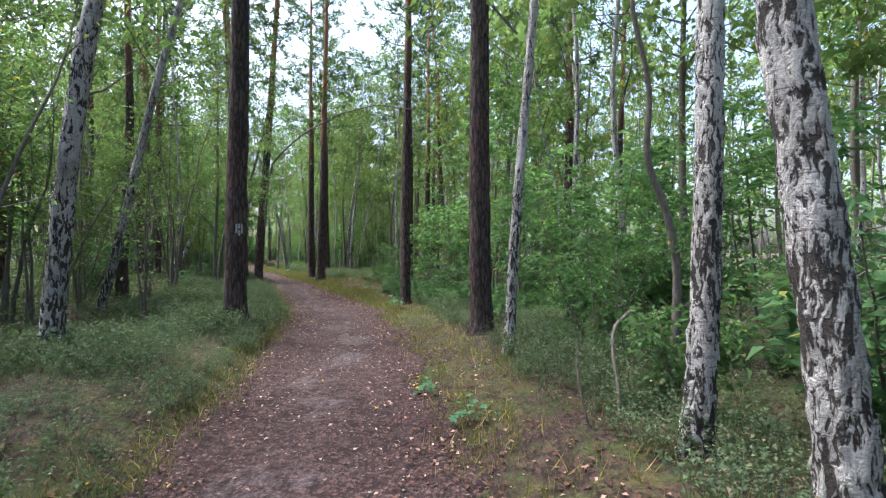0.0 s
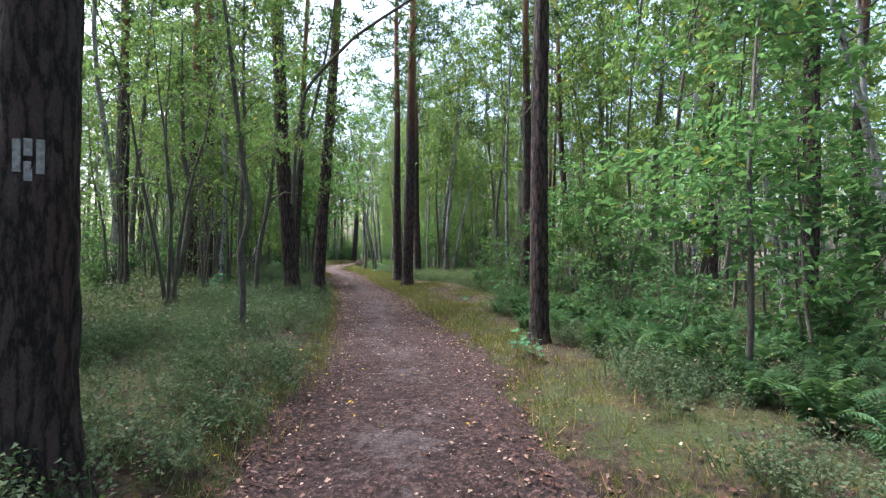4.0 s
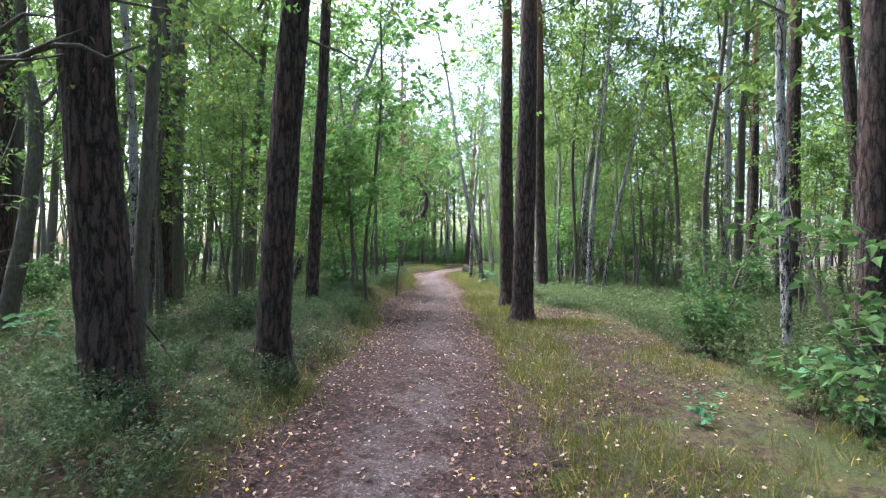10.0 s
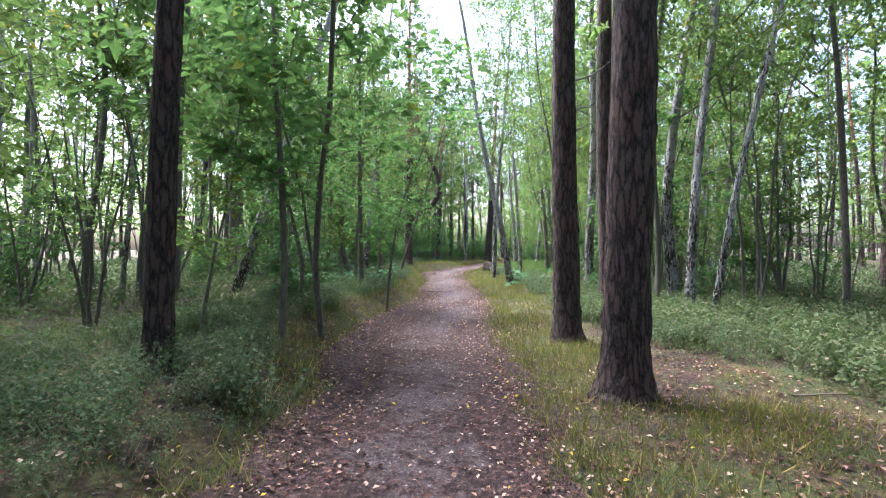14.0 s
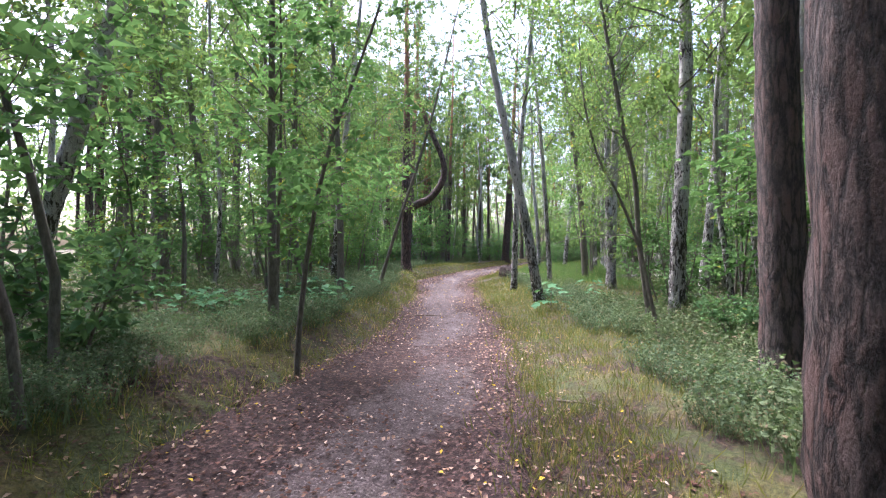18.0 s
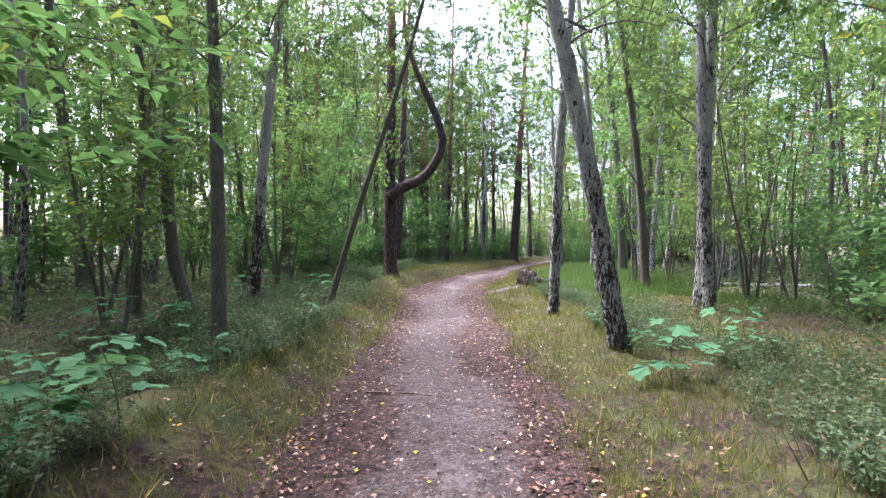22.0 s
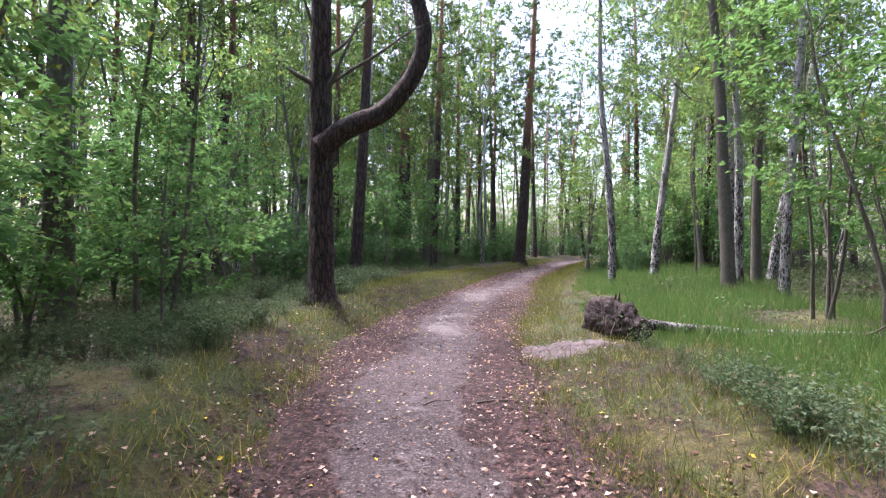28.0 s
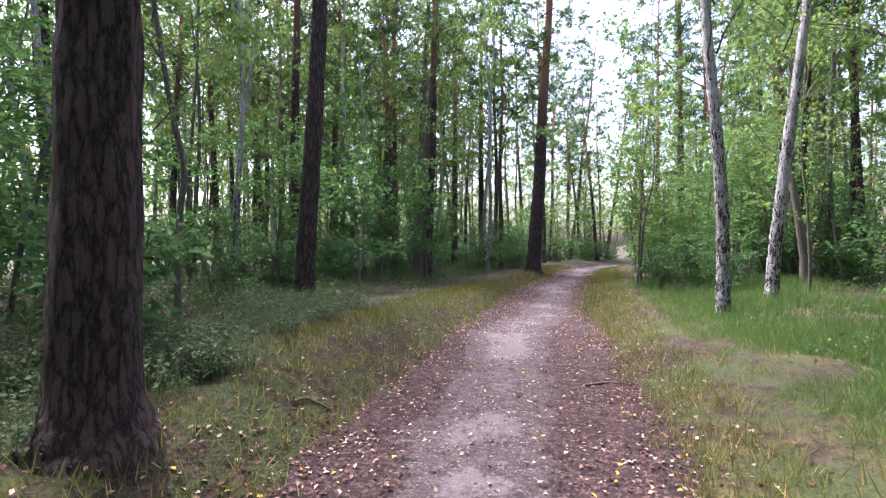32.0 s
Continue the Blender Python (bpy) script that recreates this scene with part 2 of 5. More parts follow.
TALL_GRASS = leaf("tall_grass_blade", (0.035, 0.09, 0.022), (0.105, 0.185, 0.052), (0.36, 0.30, 0.13), 0.08, 0.4)
FERN = leaf("fern_frond", (0.035, 0.085, 0.045), (0.095, 0.18, 0.085), (0.17, 0.24, 0.08), 0.03, 0.4)
FALLEN = leaf("fallen_leaf", (0.18, 0.10, 0.075), (0.55, 0.43, 0.35), (0.55, 0.38, 0.04), 0.07, 0.05, 0.7)
BROWN_LEAF = leaf("brown_litter", (0.018, 0.009, 0.008), (0.16, 0.078, 0.06), (0.28, 0.18, 0.13), 0.1, 0.05, 0.8)
EARTH, FLOOR = trodden_path(), forest_floor()
ROOT_SOIL = plain("root_soil", (0.009, 0.006, 0.0055), (0.075, 0.05, 0.045), 19.0, bump=1.0)
SAND = plain("pale_sand", (0.045, 0.031, 0.028), (0.16, 0.122, 0.114), 14.0, bump=0.9)
PEBBLE = plain("pebble_stone", (0.2, 0.17, 0.155), (0.38, 0.33, 0.31), 30.0)
TWIG = plain("dry_twig", (0.07, 0.05, 0.038), (0.22, 0.18, 0.14), 30.0)
PAINT = plain("weathered_paint", (0.16, 0.15, 0.14), (0.46, 0.44, 0.42), 40.0)


# ---- mesh helpers ----
def mesh(name, verts, faces, mat, smooth=False):
    """A mesh from arrays of corners and of faces that all have the same number of corners."""
    verts, faces = np.asarray(verts, np.float32), np.asarray(faces, np.int32)
    me = bpy.data.meshes.new(name)
    count, sides = faces.shape
    me.vertices.add(len(verts))
    me.vertices.foreach_set("co", verts.ravel())
    me.loops.add(faces.size)
    me.loops.foreach_set("vertex_index", faces.ravel())
    me.polygons.add(count)
    me.polygons.foreach_set("loop_start", np.arange(0, faces.size, sides, dtype=np.int32))
    me.polygons.foreach_set("loop_total", np.full(count, sides, np.int32))
    me.polygons.foreach_set("use_smooth", np.full(count, smooth))
    me.materials.append(mat)
    me.update(calc_edges=True)
    return me


def join(pieces):
    """Arrays of corners and faces, joined."""
    verts, faces, base = [], [], 0
    for v, f in pieces:
        verts.append(v)
        faces.append(np.asarray(f) + base)
        base += len(v)
    return np.concatenate(verts), np.concatenate(faces)


def tube(points, radii, sides=8, rough=0.0, seed=0):
    """A tapering tube of quads along points, its skin uneven by rough."""
    points, radii = np.asarray(points, float), np.asarray(radii, float)
    way = np.gradient(points, axis=0)
    way /= np.linalg.norm(way, axis=1)[:, None] + 1e-9
    side = np.cross(way, np.where(np.abs(way[:, 2:]) > 0.95, [[1.0, 0, 0]], [[0, 0, 1.0]]))
    side /= np.linalg.norm(side, axis=1)[:, None]
    for n in range(1, len(side)):
        side[n] -= way[n] * (side[n] @ way[n])
        if side[n] @ side[n - 1] < 0:
            side[n] = -side[n]
        side[n] /= np.linalg.norm(side[n])
    other = np.cross(way, side)
    turn = np.linspace(0, 2 * np.pi, sides, endpoint=False)
    swell = np.ones((len(points), sides))
    if rough:
        draw = np.random.default_rng(seed)
        ridge = draw.normal(0, 1, sides)[None] * 0.5 + draw.normal(0, 1, (len(points), sides))
        swell += rough * ridge
    ring = side[:, None] * np.cos(turn)[None, :, None] + other[:, None] * np.sin(turn)[None, :, None]
    verts = (points[:, None] + ring * (radii[:, None] * swell)[..., None]).reshape(-1, 3)
    a = np.arange(len(points) - 1)[:, None] * sides + np.arange(sides)[None]
    b = np.arange(len(points) - 1)[:, None] * sides + (np.arange(sides)[None] + 1) % sides
    faces = np.stack([a, b, b + sides, a + sides], -1).reshape(-1, 4)
    return verts, faces


def leaves(centres, way, size, draw, wide=0.55, droop=0.25, flat=0.6):
    """Folded leaf blades of two triangles; way: the growing direction of each; size: its length."""
    count = len(centres)
    way = way / (np.linalg.norm(way, axis=1)[:, None] + 1e-9)
    up = draw.normal(0, 1, (count, 3)) * (1 - flat) + np.array([0, 0, 1.0]) * flat
    side = np.cross(way, up)
    side /= np.linalg.norm(side, axis=1)[:, None] + 1e-9
    up = np.cross(side, way)
    size = np.broadcast_to(np.asarray(size, float), (count,))[:, None]
    mid = centres + way * size * 0.45
    left = mid + side * size * wide * 0.5 + up * size * wide * 0.2
    right = mid - side * size * wide * 0.5 + up * size * wide * 0.2
    tip = centres + way * size - np.array([0, 0, 1.0]) * size * droop
    verts = np.stack([centres, left, tip, right], 1).reshape(-1, 3)
    base = np.arange(count)[:, None] * 4
    faces = np.concatenate([base + [0, 1, 2], base + [0, 2, 3]], 1).reshape(-1, 3)
    return verts, faces


def shards(centres, way, size, draw, wide=0.55, flat=0.3):
    """Leaves or blades of one triangle each, for what stands high or far."""
    way = way / (np.linalg.norm(way, axis=1)[:, None] + 1e-9)
    up = draw.normal(0, 1, (len(way), 3)) * (1 - flat) + np.array([0, 0, 1.0]) * flat
    side = np.cross(way, up)
    side /= np.linalg.norm(side, axis=1)[:, None] + 1e-9
    size = np.broadcast_to(np.asarray(size, float), (len(way),))[:, None]
    half = side * size * wide * 0.5
    lift = way * size * 0.18
    verts = np.stack([centres - half + lift, centres + half - lift * 0.5, centres + way * size], 1).reshape(-1, 3)
    return verts, np.arange(len(way) * 3).reshape(-1, 3)


def part(name, me, parent, label="", at=None):
    ob = new(name, me)
    ob.parent = parent
    if at is not None:
        ob.matrix_basis = at
    return tagged(ob, label)


def thing(name, label, category, group="", at=None):
    ob = new(name)
    ob.empty_display_size = 0.2
    if at is not None:
        ob.matrix_basis = at
    return tagged(ob, label, category, group)


# ---- the line of the path and the lie of the land ----
COURSE = [(1.60, -40.00), (0.80, -20.00), (0.20, -6.00), (-0.30, -0.00), (-0.91, 3.28), (-1.30, 5.85), (-1.84, 8.88), (-2.81, 13.06), (-4.12, 16.28), (-5.45, 19.56), (-6.92, 23.00), (-8.46, 26.31), (-9.93, 29.42), (-11.24, 32.64), (-12.56, 35.40), (-13.91, 37.97), (-16.15, 42.34), (-17.59, 44.66), (-18.83, 47.22), (-19.56, 49.92), (-20.10, 52.00), (-20.95, 56.25), (-21.96, 61.33), (-22.53, 66.33), (-23.69, 75.34), (-23.05, 82.33), (-19.31, 90.32), (-10.78, 96.27), (8.25, 102.18), (40.28, 108.02)]
LEFT_RISE = [(-40, 0.2), (0, 0.25), (12, 0.33), (25, 0.36), (38, 0.38), (46, 0.45), (54, 0.45), (62, 0.25), (120, 0.2)]
RIGHT_RISE = [(-40, 0.2), (5, 0.22), (9, 0.24), (14, 0.03), (20, 0.06), (32, 0.12), (38, 0.12), (44, 0.2), (56, 0.22), (62, 0.25), (120, 0.2)]


def glide(points, steps=12):
    p = np.array([points[0], *points, points[-1]], float)
    out = []
    for n in range(1, len(p) - 2):
        for k in np.arange(steps) / steps:
            a, b, c, d = p[n - 1 : n + 3]
            out.append(0.5 * (2 * b + (c - a) * k + (2 * a - 5 * b + 4 * c - d) * k**2 + (3 * b - a - 3 * c + d) * k**3))
    return np.array([*out, p[-2]])


LINE = glide(COURSE)
ALONG = np.gradient(LINE, axis=0)
ALONG /= np.linalg.norm(ALONG, axis=1)[:, None]


def off_path(x, y):
    """The distance from the middle of the path, to the left positive, and the place on the line."""
    q = np.stack([np.ravel(x), np.ravel(y)], 1).astype(float)
    out, near = np.empty(len(q)), np.empty(len(q), int)
    for n in range(0, len(q), 4000):
        some = q[n : n + 4000]
        gap = ((some[:, None] - LINE[None]) ** 2).sum(-1)
        k = gap.argmin(1)
        v = some - LINE[k]
        cross = ALONG[k, 0] * v[:, 1] - ALONG[k, 1] * v[:, 0]
        out[n : n + 4000] = np.sqrt(gap[np.arange(len(some)), k]) * np.where(cross >= 0, 1, -1)
        near[n : n + 4000] = k
    return out.reshape(np.shape(x)), near.reshape(np.shape(x))


def ease(v, a, b):
    k = np.clip((v - a) / (b - a), 0, 1)
    return k * k * (3 - 2 * k)


def waves(x, y):
    return (np.sin(0.9 * x + 0.5 * y) * np.sin(0.7 * y - 0.3 * x + 1.0) + 0.5 * np.sin(2.1 * x - 1.3 * y + 2.0) * np.sin(1.9 * y + 0.6 * x)
            + 0.3 * np.sin(4.7 * x + 1.0) * np.sin(4.1 * y + 3.1 * x))


def half(d, s):
    """Half the width of the trodden strip: wider to the left at one bend, to the right near the uprooted tree."""
    return 1.12 + np.where(d > 0, 0.42 * ease(s, 25.5, 27.5) * (1 - ease(s, 31.5, 34)) + 0.12 * ease(s, 40, 43), 0.30 * ease(s, 43, 46) * (1 - ease(s, 53, 57)))


def ground_z(x, y):
    d, k = off_path(x, y)
    yy = LINE[k, 1]
    left, right = np.interp(yy, *zip(*LEFT_RISE)), np.interp(yy, *zip(*RIGHT_RISE))
    away = np.abs(d) - half(d, yy) + 1.12
    side = np.where(d > 0, ease(away, 1.0, 1.8), ease(away, 1.0, 2.2))
    z = np.where(d > 0, left, right) * side + 0.05 * waves(x, y) * ease(away, 1.2, 3.0)
    z -= 0.05 * (1 - ease(away, 0.75, 1.25))
    z -= 0.35 * np.exp(-(((x + 15.85) / 0.9) ** 2 + ((y - 34.76) / 1.3) ** 2))
    return z


def stand_z(x, y):
    """The ground or, on the path, its trodden surface."""
    d, k = off_path(x, y)
    away = np.abs(d) - half(d, LINE[k, 1]) + 1.12
    return np.where(away < 1.12, np.maximum(ground_z(x, y), 0.03 * ease(away, 0.62, 0.95)), ground_z(x, y))


def build_ground():
    """One sheet, fine near the path and coarse far off, out to the horizon."""
    def lines(low, high, a, b, fine, grow):
        out = list(np.arange(a, b, fine))
        step = fine
        while out[-1] < high:
            step *= grow
            out.append(out[-1] + step)
        step = fine
        while out[0] > low:
            step *= grow
            out.insert(0, out[0] - step)
        return np.array(out)
    xs, ys = lines(-400, 400, -30, 8, 0.28, 1.2), lines(-400, 500, -4, 66, 0.3, 1.2)
    gx, gy = np.meshgrid(xs, ys)
    gz = ground_z(gx, gy) + rng.normal(0, 0.012, gx.shape)
    n, m = gx.shape
    idx = np.arange(n * m).reshape(n, m)
    faces = np.stack([idx[:-1, :-1], idx[:-1, 1:], idx[1:, 1:], idx[1:, :-1]], -1).reshape(-1, 4)
    me = mesh("ground", np.stack([gx, gy, gz], -1).reshape(-1, 3), faces, FLOOR, True)
    tagged(new("ground", me), "forest floor of brown litter and green moss between the trees", "ground", kind="structure")


def build_path():
    """A trodden strip with a worn middle, two faint ruts and ragged edges that dip under the verge."""
    keep = (LINE[:, 1] > -12) & (LINE[:, 1] < 100)
    line, way = LINE[keep], ALONG[keep]
    fine = np.linspace(0, len(line) - 1, len(line) * 2)
    line = np.stack([np.interp(fine, np.arange(len(line)), line[:, n]) for n in (0, 1)], 1)
    way = np.stack([np.interp(fine, np.arange(len(way)), way[:, n]) for n in (0, 1)], 1)
    across = np.linspace(-2.2, 2.2, 55)
    normal = np.stack([-way[:, 1], way[:, 0]], 1)
    gx = line[:, None, 0] + normal[:, None, 0] * across[None]
    gy = line[:, None, 1] + normal[:, None, 1] * across[None]
    hand = 2 * np.sign(across)[None]
    edge = half(across[None], gy) + 0.16 * np.sin(1.7 * gy + hand) * np.sin(0.63 * gy + 1.0) + 0.09 * np.sin(4.3 * gy + hand) + 0.08 * np.sin(9.1 * gy + 3 * across[None]) * np.sin(2.9 * gy + hand)
    a = np.abs(across)[None] / edge
    gz = 0.012 * waves(gx * 2.5, gy * 2.5) + rng.normal(0, 0.006, gx.shape)
    gz += 0.035 * ease(a, 0.62, 0.9) - 0.22 * ease(a, 0.95, 1.35) + 0.008 * np.cos(across * 6)[None]
    middle = 0.16 * np.sin(0.5 * gy) + 0.1 * np.sin(1.3 * gy + 1)
    amount = np.interp(gy, [-5, 6, 16, 30, 40, 50, 70], [0.34, 0.38, 0.42, 0.52, 0.7, 0.95, 0.85])
    worn = amount * (1 - ease(np.abs(across[None] - middle), 0.05, 1.0)) + 0.16 * ease(gy, 8, 44) * waves(gx * 1.6 + 3, gy * 1.3) * (1 - ease(np.abs(across[None]), 0.7, 1.1))
    n, m = gx.shape
    idx = np.arange(n * m).reshape(n, m)
    faces = np.stack([idx[:-1, :-1], idx[1:, :-1], idx[1:, 1:], idx[:-1, 1:]], -1).reshape(-1, 4)
    me = mesh("path", np.stack([gx, gy, gz], -1).reshape(-1, 3), faces, EARTH, True)
    me.attributes.new("worn", "FLOAT", "POINT").data.foreach_set("value", worn.astype(np.float32).ravel())
    tagged(new("path", me), "trodden brown earth footpath with pale sandy patches and small stones", "path", kind="structure")


build_ground()
build_path()


# ---- crowns and saplings, each kind built a few times and shared ----
def limb_points(start, way, length, draw, bend=0.25, rise=0.15, steps=7):
    points, way = [np.array(start, float)], np.array(way, float)
    way /= np.linalg.norm(way)
    for _ in range(steps - 1):
        way = way + draw.normal(0, bend, 3) * 0.5 + np.array([0, 0, rise]) * 0.3
        way /= np.linalg.norm(way)
        points.append(points[-1] + way * length / (steps - 1))
    return np.array(points)


def spray(points, draw, per, spread, size, wide=0.6, hang=0.0, single=False):
    """Leaves along a twig."""
    k = draw.uniform(0.15, 1.0, per) * (len(points) - 1)
    n = np.clip(k.astype(int), 0, len(points) - 2)
    at = points[n] + (points[n + 1] - points[n]) * (k - n)[:, None] + draw.normal(0, spread, (per, 3)) * [1, 1, 0.6]
    way = (points[n + 1] - points[n]) / (np.linalg.norm(points[n + 1] - points[n], axis=1)[:, None] + 1e-9) * 0.6 + draw.normal(0, 0.6, (per, 3)) * [1, 1, 0.45] - [0, 0, hang]
    return (shards if single else leaves)(at, way, draw.uniform(0.7, 1.3, per) * size, draw, wide)


def birch_crown(seed, low=4.0, high=14.0, count=24, twigs=4, per=170, size=0.1, reach=3.2, fine=True):
    draw = np.random.default_rng(seed)
    wood, green = [], []
    for n in range(count):
        z = low + (high - low) * (n + draw.uniform()) / count
        turn = n * 2.4 + draw.uniform(-0.5, 0.5)
        out = (1.0 - 0.55 * (z - low) / (high - low)) * draw.uniform(0.45, 1.0) * reach
        main = limb_points((0, 0, z), (math.cos(turn), math.sin(turn), 0.75), out, draw, 0.35, 0.1, 6 if fine else 4)
        wood.append(tube(main, np.linspace(0.022, 0.004, len(main)), 3))
        for _ in range(twigs):
            start = main[draw.integers(2, len(main))]
            twig = limb_points(start, draw.normal(0, 1, 3) * [1, 1, 0.5] - [0, 0, 0.2], draw.uniform(0.4, 1.0), draw, 0.4, -0.5, 4)
            if fine:
                wood.append(tube(twig[::3], np.array([0.006, 0.002]), 3))
            green.append(spray(twig, draw, per // twigs, 0.16, size, 0.75, 0.5, True))
    return mesh("twig_mass", *join(wood), GREY), mesh("crown", *join(green), LEAF_BIRCH)


def pine_crown(seed, low=8.0, high=19.0, count=24, tufts=9, blades=18, size=0.3):
    draw = np.random.default_rng(seed)
    wood, green = [], []
    for n in range(count):
        z = low + (high - low) * (n + draw.uniform()) / count
        turn = n * 2.4 + draw.uniform(-0.5, 0.5)
        reach = (1.0 - 0.4 * abs((z - low) / (high - low) - 0.4)) * draw.uniform(1.1, 3.1)
        main = limb_points((0, 0, z), (math.cos(turn), math.sin(turn), 0.35), reach, draw, 0.35, 0.15, 5)
        wood.append(tube(main, np.linspace(0.035, 0.008, len(main)), 3))
        for _ in range(tufts):
            at = main[draw.integers(2, len(main))] + draw.normal(0, 0.25, 3)
            ways = draw.normal(0, 1, (blades, 3)) * [1, 1, 0.6] + [0, 0, 0.45]
            green.append(shards(at[None] + draw.normal(0, 0.06, (blades, 3)), ways, draw.uniform(0.6, 1.1, blades) * size, draw, 0.22))
    return mesh("twig_mass", *join(wood), GREY), mesh("crown", *join(green), NEEDLES)


def spare(verts, faces):
    """Fewer and simpler leaves, each grown larger, for plants deep in the wood."""
    quads = verts.reshape(-1, 4, 3)
    quads = quads[np.arange(len(quads)) % 3 > 0][:, [0, 1, 2]]
    quads = quads[:, :1] + (quads - quads[:, :1]) * 1.5
    return quads.reshape(-1, 3), np.arange(len(quads) * 3).reshape(-1, 3)


def sapling(seed, height, stems, boughs, per, size, mat, wide=0.6, low=0.18, lean=0.12, reach=0.3):
    """A young broad-leaved tree: stems with side boughs and layered sprays of leaves."""
    draw = np.random.default_rng(seed)
    trunks, wood, green = [], [], []
    for _ in range(stems):
        start = np.array([*draw.normal(0, 0.08 * (stems > 1), 2), -0.1])
        stem = limb_points(start, (draw.normal(0, lean), draw.normal(0, lean), 1), height * draw.uniform(0.75, 1.0), draw, 0.16, 0.2, 10)
        trunks.append(tube(stem, np.linspace(0.008 * height ** 0.8 + 0.004, 0.004, len(stem)), 5))
        for n in range(boughs):
            k = draw.uniform(low, 1.0) * (len(stem) - 1)
            i = min(int(k), len(stem) - 2)
            at = stem[i] + (stem[i + 1] - stem[i]) * (k - i)
            turn = draw.uniform(0, 6.28)
            out = height * draw.uniform(0.4, 1.0) * reach * (1.15 - 0.6 * k / len(stem))
            bough = limb_points(at, (math.cos(turn), math.sin(turn), 0.35), out, draw, 0.3, 0.02, 4)
            wood.append(tube(bough, np.linspace(0.007, 0.002, len(bough)), 3))
            green.append(spray(bough, draw, per, 0.10, size, wide, 0.1))
    wood, green = join(wood), join(green)
    return {"stems": [mesh("stem", *t, GREY, True) for t in trunks], "twigs": mesh("twig_mass", *wood, GREY), "foliage": mesh("foliage", *green, mat),
            "wood": join(trunks), "green": spare(*green), "mat": mat}


BIRCH_CROWNS = [birch_crown(10 + n) for n in range(3)]
BIRCH_FAR = [birch_crown(15 + n, 4.6, 14.5, 20, 3, 84, 0.165, 2.8, False) for n in range(3)]
PINE_CROWNS = [pine_crown(20 + n) for n in range(3)]
PINE_FAR = [pine_crown(25 + n, 7.5, 19.0, 18, 6, 13, 0.42) for n in range(3)]
OAKS = [sapling(30 + n, 3.2 + 0.7 * n, 1 + n % 2, 20, 32, 0.12, LEAF_OAK, 0.55) for n in range(4)]
YOUNG_BIRCHES = [sapling(40 + n, 4.0 + 1.0 * n, 1 + n % 3, 22, 34, 0.09, LEAF_BIRCH, 0.75, 0.25) for n in range(4)]
BUSHES = [sapling(50 + n, 1.5 + 0.4 * n, 4, 10, 22, 0.10, LEAF_BLUISH, 0.6, 0.1, 0.3) for n in range(3)]
BARE = [sapling(70 + n, 3.6 + 0.8 * n, 2 + n % 3, 9, 7, 0.08, LEAF_BIRCH, 0.6, 0.3, 0.14, 0.28) for n in range(4)]
TALL_OAKS = [sapling(60 + n, 8.0, 1, 46, 44, 0.14, LEAF_OAK, 0.6, 0.2, 0.05, 0.32) for n in range(2)]


